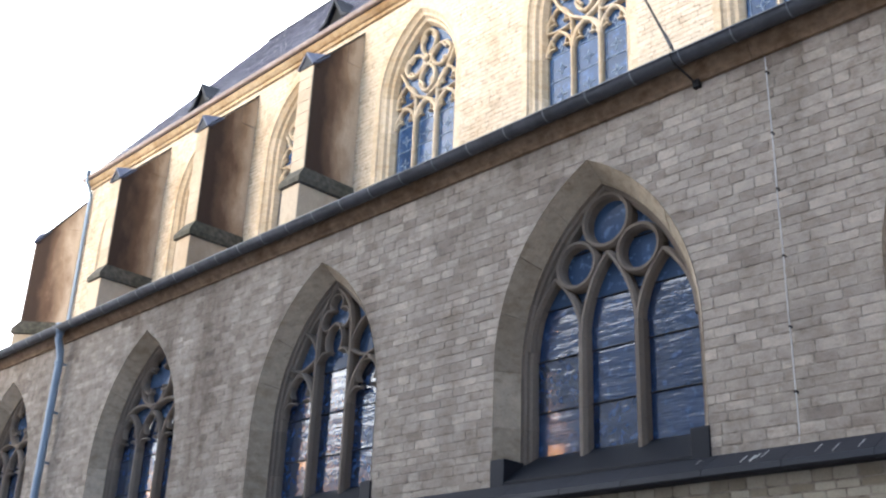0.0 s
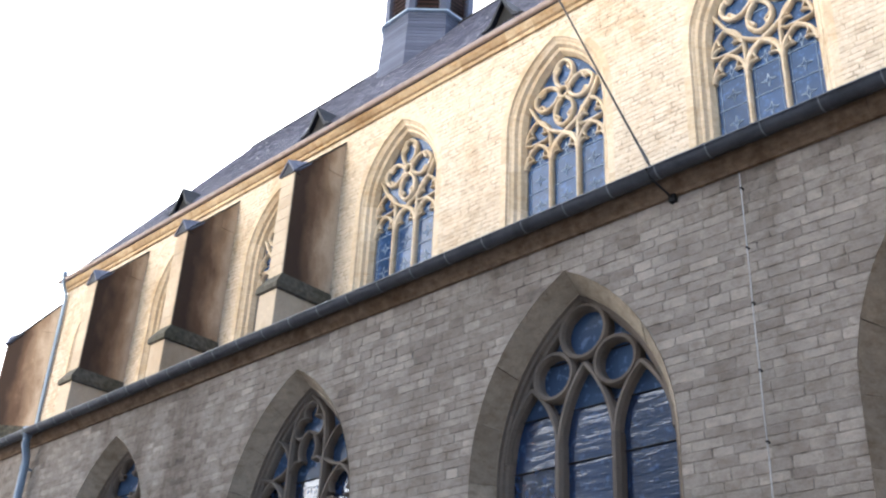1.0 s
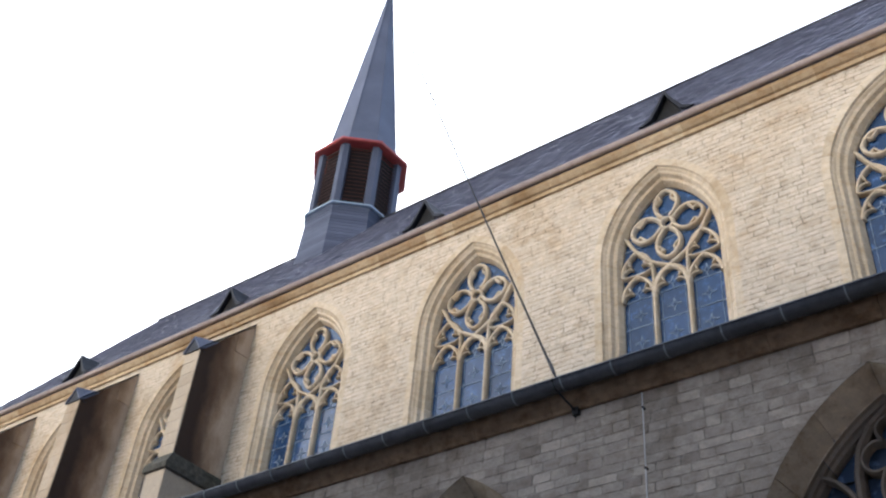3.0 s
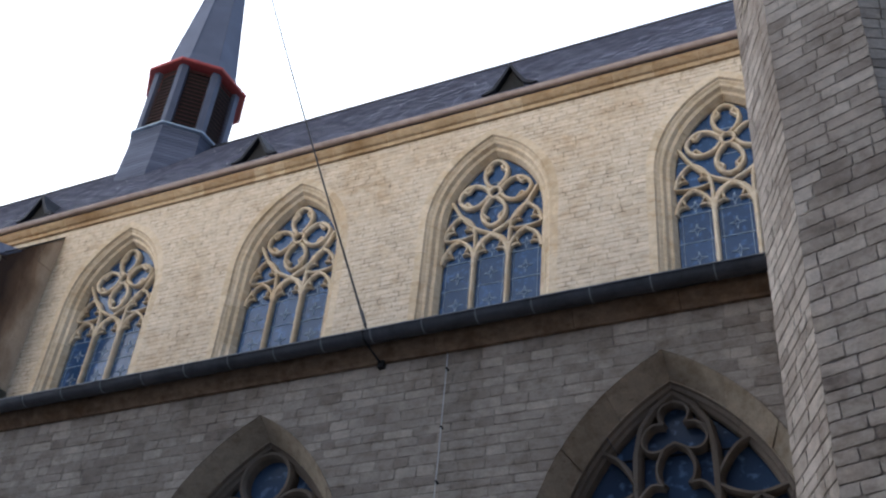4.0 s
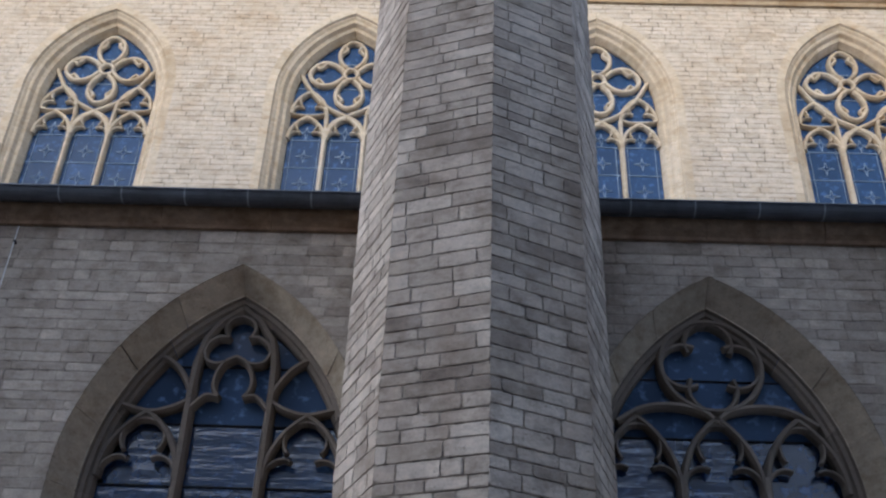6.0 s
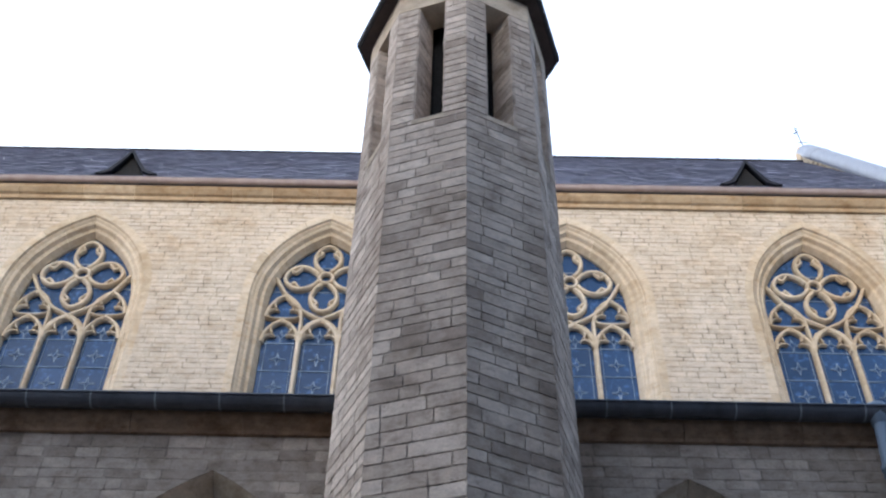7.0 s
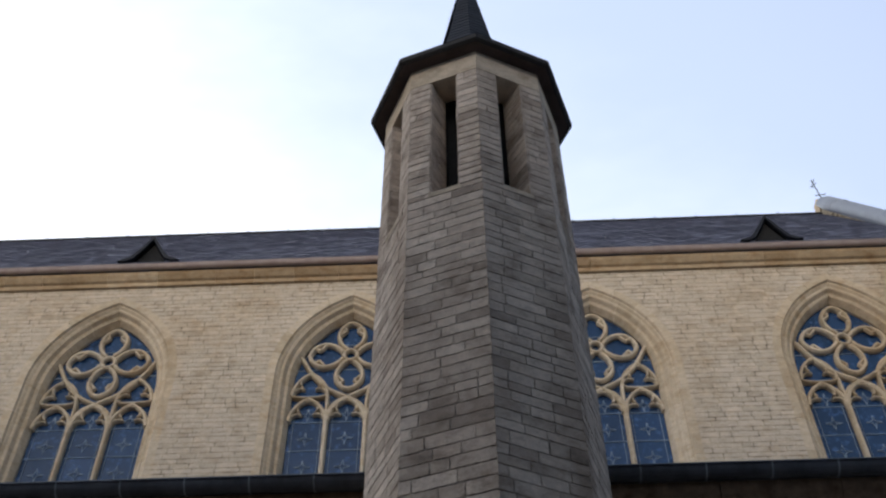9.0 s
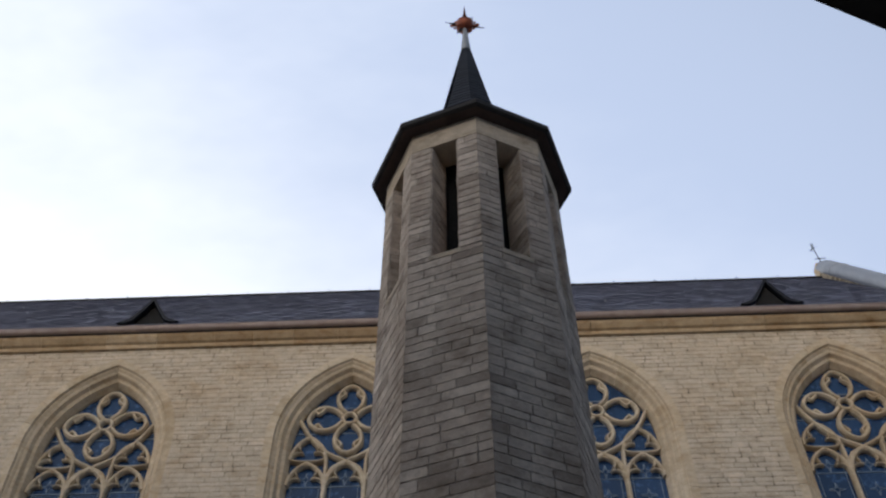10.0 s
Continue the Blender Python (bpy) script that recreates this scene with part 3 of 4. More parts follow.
while x < WEST - 0.1:
    w = min(rng.uniform(0.9, 1.7), WEST - x)
    part("cornice_block", Shape().prism(profile, 0, x + 0.004, x + w - 0.004), CORNICE_PALE, cornice_nave)
    x += w

# slate ledge below the aisle windows
ledge = thing("slate_ledge", (0, 0, 0), "dark slate-covered ledge running below the aisle windows", "ledge", kind="structure")
x = -46.0
while x < 13.9:
    w = min(rng.uniform(0.85, 1.05), 14 - x)
    part("slate_sheet", Shape().prism([(10.02, 4.10), (9.64, 3.87), (9.62, 3.80), (9.66, 3.78), (10.02, 3.78)], 0, x + 0.003, x + w - 0.003), SLATE_DARK, ledge)
    x += w

# bird lime on the ledge
for i in range(9):
    x = rng.uniform(-10, -3.6)
    w, t0 = rng.uniform(0.003, 0.009), rng.uniform(0.0, 0.5)
    t1 = t0 + rng.uniform(0.2, 0.5)
    pts = [(x + k * w, 10.02 - 0.38 * t, 4.105 - 0.23 * t) for t, k in ((t0, -1), (t0, 1), (t1, 0.6), (t1, -0.6))]
    part("bird_lime_streak", Shape().add(pts + [(a_, b_, c_ - 0.012) for a_, b_, c_ in pts], [(0, 1, 2, 3), (4, 7, 6, 5), (0, 4, 5, 1), (1, 5, 6, 2), (2, 6, 7, 3), (3, 7, 4, 0)]), DROPPING, ledge)

# roofs
roof_aisle = part("roof_aisle", Shape().prism([(9.8, 8.905), (9.8, 8.96), (NAVE_Y, 13.2), (NAVE_Y, 12.9)], 0, -46, 14), SLATE)
tagged(roof_aisle, "lean-to slate roof over the side aisle", "roof", kind="structure")

roof_nave = thing("roof_nave", (0, 0, 0), "steep dark slate nave roof hipped over the choir end", "roof", kind="structure")
body = Shape()
ef, eb = 16.47, 27.13
A, B, C, D = (WEST + 0.1, ef, 20.40), (EAST - 0.2, ef, 20.40), (EAST - 3.25, 19.6, 20.40), (EAST - 3.25, 24.0, 20.40)
E_, F_, G, Hh = (EAST - 0.2, eb, 20.40), (WEST + 0.1, eb, 20.40), (-34.5, RIDGE_Y, 27.88), (WEST + 0.1, RIDGE_Y, 27.88)
body.add([A, B, C, D, E_, F_, G, Hh], [(0, 7, 6, 1), (1, 6, 2), (2, 6, 3), (3, 6, 4), (4, 6, 7, 5), (0, 5, 7), (0, 1, 2, 3, 4, 5)])
part("roof_body", body, SLATE, roof_nave)
slates = Shape()
rows = 40
for i in range(rows):
    t0, t1 = i / rows, (i + 1) / rows
    ya, yb = ef + (RIDGE_Y - ef) * t0, ef + (RIDGE_Y - ef) * t1
    za, zb = 20.40 + 7.48 * t0, 20.40 + 7.48 * t1
    left, right = EAST - 0.2 + (-34.5 - EAST + 0.2) * t0, WEST + 0.1
    x = left + rng.uniform(0, 0.3)
    while x < right:
        w = rng.uniform(0.24, 0.34)
        e = min(x + w - 0.006, right)
        up = rng.uniform(0.020, 0.028)
        sag = rng.uniform(-0.006, 0.006)
        slates.add([(x, ya - up, za + sag + up * .6), (e, ya - up, za + sag + up * .6), (e, yb - 0.004, zb + 0.012), (x, yb - 0.004, zb + 0.012), (x, ya, za + sag), (e, ya, za + sag)],
                   [(0, 1, 2, 3), (0, 4, 5, 1)])
        x += w
ob = part("slates", slates, SLATE, roof_nave)
ob["kind"] = "stuff"
part("ridge_cap", Shape().tube([(-34.5, RIDGE_Y, 27.9), (WEST + 0.1, RIDGE_Y, 27.9)], 0.07, 8), SLATE_DARK, roof_nave)
hooks = Shape()
for i in range(26):
    x, t = rng.uniform(-33, 11), rng.choice([0.12, 0.3, 0.5, 0.72])
    hooks.box((x, ef + 5.33 * t - 0.05, 20.44 + 7.48 * t), (x + 0.02, ef + 5.33 * t + 0.0, 20.50 + 7.48 * t))
part("snow_hooks", hooks, ZINC_PALE, roof_nave)
for i in range(34):
    x = -33 + i * 1.3
    part("ridge_hook", Shape().tube([(x, RIDGE_Y, 27.93), (x, RIDGE_Y, 28.07)], 0.015, 5), IRON, roof_nave)

# lead coping of the west gable, with its lightning cross
coping = thing("gable_coping", (WEST + 0.3, RIDGE_Y, 28.3), "pale lead-covered coping on the gable edge", "coping")
d = Vector((0, 16.3 - RIDGE_Y, 20.0 - 28.4))
n_ = Vector((0, d.z, -d.y)).normalized() * -1
rows_ = []
for k in range(13):
    p = d * (k / 12)
    rows_.append([(0.36 * math.cos(a), p.y + n_.y * 0.24 * math.sin(a), p.z + n_.z * 0.24 * math.sin(a) + 0.12) for a in [i * math.pi / 8 for i in range(16)]])
roll = part("lead_roll", Shape().rings(rows_), ZINC_PALE, coping, smooth=True)
for k in range(1, 2):
    p = d * (k / 8)
    part("seam", Shape().rings([[(0.375 * math.cos(a), p.y + o + n_.y * 0.255 * math.sin(a), p.z + o * 1.37 + n_.z * 0.255 * math.sin(a) + 0.12) for a in [i * math.pi / 8 for i in range(16)]] for o in (-0.02, 0.02)]), ZINC_PALE, roll, smooth=True)
part("end_cap", Shape().box((-0.34, -0.1, -0.3), (0.34, 0.25, 0.24)), DRESSED_PALE, coping)
s = Shape().tube([(0, 0, 0.3), (-0.05, 0, 0.9), (-0.12, 0, 1.5)], 0.025, 6).tube([(-0.3, 0, 1.05), (0.05, 0, 1.3)], 0.018, 6).tube([(-0.22, 0, 0.5), (0.28, 0, 0.55)], 0.02, 6).tube([(0.02, 0, 1.55), (-0.2, 0, 1.0)], 0.016, 6)
part("finial_cross", s, IRON, coping, "small black wrought iron finial").matrix_basis = pose(-0.1, 0, 0.16) @ Matrix.Diagonal((0.7, 0.7, 0.8, 1))


# ---- gutters and pipes ----
def gutter(name, x0, x1, y, z, r, material, label, step, ring):
    g = thing(name, (0, 0, 0), label, "gutter", kind="structure")
    rows_ = []
    prof = [(y - r * math.cos(a), z - r * 1.0 * math.sin(a)) for a in [math.pi * i / 10 for i in range(11)]]
    inner = [(y - (r - 0.012) * math.cos(a), z - (r - 0.012) * math.sin(a)) for a in [math.pi * i / 10 for i in range(10, -1, -1)]]
    rim = [(y - r - 0.012, z + 0.012), (y - r - 0.02, z - 0.012)]
    s_ = Shape().rings([[(x, a, b) for a, b in prof + inner + rim] for x in (x0, x1)])
    part("trough", s_, material, g, smooth=False)
    x = x0 + 0.3
    band = [(y - (r + 0.006) * math.cos(a), z - (r + 0.006) * math.sin(a)) for a in [math.pi * i / 8 for i in range(9)]]
    unit = Shape().rings([[(o, a, b) for a, b in band] + [(o, y - r - 0.012, z + 0.014)] for o in (-0.009, 0.009)]).mesh("bracket", ring)
    while x < x1:
        ob_ = part("bracket", unit, ring, g)
        ob_.location.x = x
        x += step
    return g


gutter("gutter_aisle", -46, 14, 9.72, 8.95, 0.12, ZINC_DARK, "dark weathered zinc gutter along the aisle eaves", 0.72, ZINC_PALE)
gutter("gutter_nave", EAST - 0.3, WEST + 0.2, 16.50, 20.43, 0.085, ZINC_BROWN, "brownish zinc gutter along the nave eaves", 1.0, ZINC_BROWN)


def downpipe(at, pts, r, label, clamps):
    p = thing("downpipe", at, label, "downpipe")
    pipe = soften(part("pipe", Shape().tube(pts, r, 12), ZINC_BLUE, p, smooth=True), 0.004)
    for z in clamps:
        part("clamp", Shape().tube([(0, pts[3][1], z), (0, pts[3][1], z + 0.05)], r + 0.012, 12).box((-0.015, pts[3][1], z), (0.015, pts[3][1] + 0.18, z + 0.04)), ZINC_BLUE, pipe)
    top = pts[0]
    part("outlet", Shape().rings([[(top[0] + q * math.cos(a), top[1] + q * math.sin(a), top[2] + h) for a in [i * math.pi / 6 for i in range(12)]] for q, h in ((r, -0.05), (r + 0.03, 0.12), (r + 0.04, 0.2))]), ZINC_BLUE, p, smooth=True)
    return p


downpipe((-22.55, 9.74, 0), [(0, -0.02, 8.82), (0, -0.02, 8.65), (0, 0.06, 8.4), (0, 0.08, 8.2), (0, 0.06, 4.1), (0, -0.2, 3.7), (0, -0.2, 0)], 0.085, "blue-grey metal downpipe fixed to the aisle wall", [8.1, 7.0, 5.9, 4.6])
downpipe((4.86, 9.74, 0), [(0, -0.02, 8.82), (0, -0.02, 8.65), (0, 0.06, 8.3), (0, 0.08, 8.1), (0, 0.06, 4.1), (0, -0.2, 3.7), (0, -0.2, 0)], 0.085, "blue-grey metal downpipe at the aisle's west end", [8.25, 6.6, 5.0])
downpipe((-38.2, 16.5, 0), [(0, -0.08, 20.5), (0, -0.05, 20.2), (0, 0.18, 19.7), (0, 0.2, 13.0)], 0.07, "slim metal downpipe at the choir corner", [18.5, 16.5, 14.5])

# ---- windows ----
count = 0


def new_window(at, label, group):
    global count
    count += 1
    return thing(f"window_{count}", at, label, "window", group, "structure")


AISLE_PROFILE = [(1.6, -0.012), (1.6, 0.0), (1.41, 0.30), (1.395, 0.30), (1.385, 0.35), (1.34, 0.355), (1.33, 0.40), (1.295, 0.42), (1.28, 0.48), (1.28, 0.56)]
low = Arch(0, 1.6, 5.61, 1.3, 4.1)


def aisle_frame(w, seed):
    surround(low, AISLE_PROFILE[:4], DRESSED, w, "", blocks=8)
    surround(low, AISLE_PROFILE[3:], TRACERY, w, "", blocks=6, name="inner_moulding", jamb=1.0)
    glass = Arch(0, 1.30, 5.61, 1.3, 4.38)
    glazing(w, GLASS_LOW, glass, 1.32, 0.53, 5, 3, random.Random(seed), IRON, GLASS_UP, 6.55)
    # steep slate apron and its two cheeks
    apron = part("apron", Shape().prism([(-0.02, 4.12), (-0.02, 4.08), (0.6, 4.2), (0.6, 4.52), (0.5, 4.5)], 0, -1.44, 1.44), SLATE_DARK, w, "dark slate sill apron")
    for k in (-1, 1):
        soften(part("apron_cheek", Shape().prism([(-0.03, 4.06), (-0.03, 4.42), (0.36, 4.42), (0.36, 4.06)], 0, k * 1.50 - 0.12, k * 1.50 + 0.12), SLATE_DARK, apron), 0.01)


def tracery(w, name, shape, y, material):
    ob_ = part(name, shape, material, w)
    ob_.location.y = y
    return ob_


def window_circles(x, seed):
    """Three plain lancets under three rings."""
    w = new_window((x, AISLE_Y, 0), "pointed window with three lancets and three stone rings", "aisle windows")
    aisle_frame(w, seed)
    for u in (-0.44, 0.44):
        tracery(w, "mullion", mullion(u, 4.4, 6.0, 0.13), 0.37, TRACERY)
    for u, z, r in ((0.0, 7.47, 0.36), (-0.50, 6.95, 0.31), (0.50, 6.95, 0.31)):
        tracery(w, "tracery_ring", bar(Shape(), arc(u, z, r, 0, 360, 28), 0.085, 0.0, 0.18, True), 0.35, TRACERY)
    for u, top in ((-0.87, 6.84), (0.0, 7.02), (0.87, 6.84)):
        h = 0.43
        r = ((top - 5.9) ** 2 + h * h) / (2 * h)
        s_ = Shape()
        for k in (-1, 1):
            t = math.acos((r - h) / r)
            bar(s_, [(u + k * (r * math.cos(t * i / 10) - r + h), 5.9 + r * math.sin(t * i / 10)) for i in range(11)], 0.085, 0.0, 0.17)
        tracery(w, "lancet_head", s_, 0.37, TRACERY)
    return w


def window_trefoil(x, seed):
    """Tall middle lancet under a trefoil, side lancets under curved triangles."""
    w = new_window((x, AISLE_Y, 0), "pointed window with a tall middle lancet and trefoil tracery", "aisle windows")
    aisle_frame(w, seed)
    for k in (-1, 1):
        tracery(w, "mullion", bar(Shape(), [(k * 0.43, 4.4), (k * 0.43, 6.0), (k * 0.44, 6.8), (k * 0.43, 7.15), (k * 0.37, 7.45), (k * 0.22, 7.68), (0, 7.86)], 0.10, -0.01, 0.17), 0.36, TRACERY)
        tracery(w, "lancet_head", lancet_head(k * 0.86, 0.41, 5.82, 6.55), 0.36, TRACERY)
        s_ = Shape()
        bar(s_, bend([(k * 0.44, 6.71), (k * 0.62, 6.61), (k * 0.86, 6.56), (k * 1.2, 6.65)]), 0.07)
        bar(s_, bend([(k * 0.44, 6.79), (k * 0.55, 7.00), (k * 0.71, 7.17), (k * 0.98, 7.28)]), 0.07)
        tracery(w, "side_tracery", s_, 0.36, TRACERY)
    s_ = Shape()
    for k in (-1, 1):
        bar(s_, bend([(0, 7.24), (k * 0.13, 7.16), (k * 0.205, 6.98), (k * 0.19, 6.83), (k * 0.135, 6.75)]), 0.06)
        bar(s_, bend([(k * 0.135, 6.75), (k * 0.28, 6.76), (k * 0.42, 6.61)]), 0.055)
    tracery(w, "middle_head", s_, 0.36, TRACERY)
    s_ = Shape()
    for k in (-1, 1):
        bar(s_, bend([(0, 7.75), (k * 0.11, 7.71), (k * 0.165, 7.62), (k * 0.15, 7.53), (k * 0.115, 7.48)]), 0.055)
        bar(s_, bend([(k * 0.115, 7.48), (k * 0.23, 7.48), (k * 0.325, 7.40), (k * 0.36, 7.29), (k * 0.32, 7.19), (k * 0.23, 7.15), (k * 0.12, 7.17)]), 0.055)
    tracery(w, "trefoil", s_, 0.36, TRACERY)
    return w


def window_quatrefoil(x, seed):
    """Three cusped lancets under two round arches and a quatrefoil in a ring."""
    w = new_window((x, AISLE_Y, 0), "pointed window with three cusped lancets below a quatrefoil", "aisle windows")
    aisle_frame(w, seed)
    for u in (-0.43, 0.43):
        tracery(w, "mullion", mullion(u, 4.4, 6.0, 0.11), 0.36, TRACERY)
    for u in (-0.85, 0.0, 0.85):
        tracery(w, "lancet_head", lancet_head(u, 0.41, 5.85, 6.66), 0.36, TRACERY)
    for k in (-1, 1):
        tracery(w, "round_arch", bar(Shape(), bend([(k * 1.06, 6.60), (k * 0.78, 6.77), (k * 0.45, 6.81), (k * 0.14, 6.74), (0, 6.62)]), 0.075), 0.36, TRACERY)
    tracery(w, "tracery_ring", bar(Shape(), arc(0, 7.29, 0.55, 0, 360, 32), 0.075, 0.0, 0.17, True), 0.35, TRACERY)
    tracery(w, "quatrefoil", foils(Shape(), 0, 7.29, 0.545, 4, width=0.065), 0.36, TRACERY)
    return w


window_quatrefoil(AISLE_X[0], 1)
window_quatrefoil(AISLE_X[1], 2)
window_trefoil(AISLE_X[2], 3)
window_circles(AISLE_X[3], 4)
window_trefoil(AISLE_X[4], 5)
window_quatrefoil(AISLE_X[5], 6)

high = Arch(0, 1.7, 17.16, 1.05, 13.9)
NAVE_OUTER = [(1.72, -0.006), (1.545, -0.007), (1.53, 0.012), (1.515, 0.05), (1.49, 0.062)]
NAVE_INNER = [(1.49, 0.062), (1.455, 0.10), (1.43, 0.112), (1.41, 0.102), (1.38, 0.125), (1.345, 0.21), (1.315, 0.235), (1.295, 0.228), (1.265, 0.25), (1.225, 0.35), (1.20, 0.40), (1.20, 0.52)]


def window_rosette(x):
    w = new_window((x, NAVE_Y, 0), "tall pointed window with four-petal rosette tracery in cream stone", "upper nave windows")
    surround(high, NAVE_OUTER, DRESSED_PALE, w, "", blocks=10, jamb=0.8)
    surround(high, NAVE_INNER, DRESSED_PALE, w, "", blocks=8, name="inner_moulding", jamb=1.1)
    glass = Arch(0, 1.22, 17.1, 1.05, 13.95)
    glazing(w, GLASS_HIGH, glass, 1.245, 0.47, 7, 3, random.Random(9), ZINC_BLUE)
    # pale leaded stars and borders in the lights
    star_unit = Shape()
    for k in range(4):
        a = k * math.pi / 2
        ca, sa = math.cos(a), math.sin(a)
        turned = lambda u, z: (u * ca - z * sa, u * sa + z * ca)
        for p, q in (((0.03, 0.03), (0.17, 0.0)), ((0.17, 0.0), (0.03, -0.03))):
            p, q = turned(*p), turned(*q)
            star_unit.tube([(p[0], 0, p[1]), (q[0], 0, q[1])], 0.008, 5)
    star_unit = star_unit.mesh("lead_star", ZINC_BLUE)
    for u in (-0.815, 0.0, 0.815):
        for z in (14.29, 15.01, 15.73, 16.36):
            ob_ = part("lead_star", star_unit, ZINC_BLUE, w)
            ob_.location = (u, 0.455, z)
        for k in (-0.285, 0.285):
            part("lead_border", Shape().tube([(u + k, 0.457, 13.97), (u + k, 0.457, 16.4)], 0.007, 5), ZINC_BLUE, w)
    depth = 0.33
    for u in (-0.415, 0.415):
        tracery(w, "mullion", mullion(u, 13.95, 16.35, 0.105), depth, DRESSED_PALE)
    for u in (-0.815, 0.0, 0.815):
        tracery(w, "lancet_head", lancet_head(u, 0.385, 16.14, 16.74, 0.09), depth, DRESSED_PALE)
    hub = 18.0
    tracery(w, "hub_ring", bar(Shape(), arc(0, hub, 0.15, 0, 360, 20), 0.09, 0, 0.12, True), depth, DRESSED_PALE)
    # four petals that swell from the hub to a cusped tip
    side = [(0.16, 0.09), (0.24, 0.205), (0.36, 0.30), (0.50, 0.345), (0.64, 0.325), (0.75, 0.24), (0.83, 0.13), (0.865, 0.0)]
    for k in range(4):
        tip = 90 - 90 * k
        du, dz = math.cos(radians(tip)), math.sin(radians(tip))
        long, slim = (1.14, 0.83) if k % 2 == 0 else (1.04, 0.97)
        put = lambda a, b: (a * long * du - b * slim * dz, hub + a * long * dz + b * slim * du)
        outline = bend(side, 5)
        outline = outline + [(a, -b) for a, b in reversed(outline[:-1])]
        tracery(w, "petal", bar(Shape(), [put(a, b) for a, b in outline], 0.10), depth, DRESSED_PALE)
        cusps = Shape()
        for q in (-1, 1):
            bar(cusps, [put(a, q * b) for a, b in bend([(0.52, 0.335), (0.58, 0.25), (0.655, 0.16), (0.70, 0.19), (0.755, 0.23)], 4)], 0.075, 0.015, 0.1)
        tracery(w, "cusp", cusps, depth, DRESSED_PALE)
    for k in (-1, 1):
        tracery(w, "crossing_rib", bar(Shape(), bend([(k * 1.07, 17.95), (k * 0.78, 17.42), (k * 0.42, 17.02), (0, 16.77), (-k * 0.28, 16.58), (-k * 0.41, 16.25)]), 0.095), depth - 0.005, DRESSED_PALE)
        tracery(w, "side_rib", bar(Shape(), bend([(k * 0.415, 16.25), (k * 0.42, 16.65), (k * 0.435, 16.9)]), 0.085), depth, DRESSED_PALE)
        tracery(w, "side_trefoil", lancet_head(k * 0.81, 0.375, 16.84, 17.46, 0.085), depth, DRESSED_PALE)
        tracery(w, "side_sill", bar(Shape(), bend([(k * 1.18, 16.82), (k * 0.98, 16.78), (k * 0.8, 16.77), (k * 0.6, 16.78), (k * 0.44, 16.84)]), 0.055), depth, DRESSED_PALE)
    return w


first = window_rosette(NAVE_X[0])
for x in NAVE_X[1:] + CHOIR_X:
    count += 1
    copy_thing(first, pose(x, NAVE_Y, 0)).name = f"window_{count}"

# ---- buttresses of the choir ----
def buttress():
    b = thing("buttress", (0, 0, 0), "cream stone choir buttress with a sloping slate-capped top", "buttress", "choir buttresses")
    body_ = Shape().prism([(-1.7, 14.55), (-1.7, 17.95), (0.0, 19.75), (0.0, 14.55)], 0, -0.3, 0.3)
    # the flank's shade is part of its colour, along with the soot
    soften(part("pier", body_, SOOT_SHADE_FLANK, b, "soot-stained brown stone flank with shade painted into its colour"), 0.015)
    # thin pale facing stones; the flank behind them is painted darker
    for i in range(9):
        z0 = 14.6 + i * 0.37
        soften(part("front_stone", Shape().box((-0.3, -1.73, z0 + 0.004), (0.3, -1.69, z0 + 0.366)), BUTTRESS_STONE, b), 0.006)
    part("top_slab", Shape().prism([(-1.74, 17.93), (-1.74, 17.98), (0.0, 19.82), (0.0, 19.76)], 0, -0.34, 0.34), SLATE_DARK, b, "dark slate weathering slab")
    cap_ = Shape()
    cap_.rings([[(-0.36, y, z - 0.02), (0.0, y, z + 0.46 * h), (0.36, y, z - 0.02), (0.33, y, z - 0.06), (0.0, y, z + 0.39 * h), (-0.33, y, z - 0.06)] for y, z, h in ((-1.80, 17.95, 1.0), (-1.60, 18.04, 0.97), (-1.2, 18.46, 0.2))])
    gcap = part("gable_cap", cap_, SLATE_BLUE, b, "grey-blue slate gable cap")
    part("gable_front", Shape().prism([(-0.32, 17.90), (0.32, 17.90), (0.0, 18.33)], 1, -1.77, -1.5), SLATE_DARK, gcap, "dark slated gable front")
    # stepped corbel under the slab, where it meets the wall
    soften(part("corbel", Shape().prism([(-0.55, 18.55), (-0.55, 19.1), (0.0, 19.7), (0.0, 18.55)], 0, -0.325, 0.325), SOOT_SHADE_FLANK, b), 0.01)
    w = Shape().rings([[(-0.33, -1.73, 14.66), (0.33, -1.73, 14.66), (0.33, 0, 14.66), (-0.33, 0, 14.66)], [(-0.46, -1.96, 14.30), (0.46, -1.96, 14.30), (0.46, 0, 14.30), (-0.46, 0, 14.30)], [(-0.46, -1.96, 14.14), (0.46, -1.96, 14.14), (0.46, 0, 14.14), (-0.46, 0, 14.14)], [(-0.40, -1.9, 14.12), (0.40, -1.9, 14.12), (0.40, 0, 14.12), (-0.40, 0, 14.12)]])
    part("weathering", w, MOSSY, b, "mossy dark sloped weathering stone")
    soften(part("foot_block", Shape().box((-0.38, -1.88, 9.0), (0.38, 0.0, 14.12)), BUTTRESS_STONE, b), 0.02)
    return b


b0 = buttress()
b0.location = (BUTTRESS_X[0], NAVE_Y, 0)
for x in BUTTRESS_X[1:]:
    copy_thing(b0, pose(x, NAVE_Y, 0))
copy_thing(b0, pose(EAST - 0.25, NAVE_Y + 0.1, -0.35, 0, 0, -42))
copy_thing(b0, pose(EAST - 2.95, NAVE_Y + 2.95, -0.35, 0, 0, -67.5))


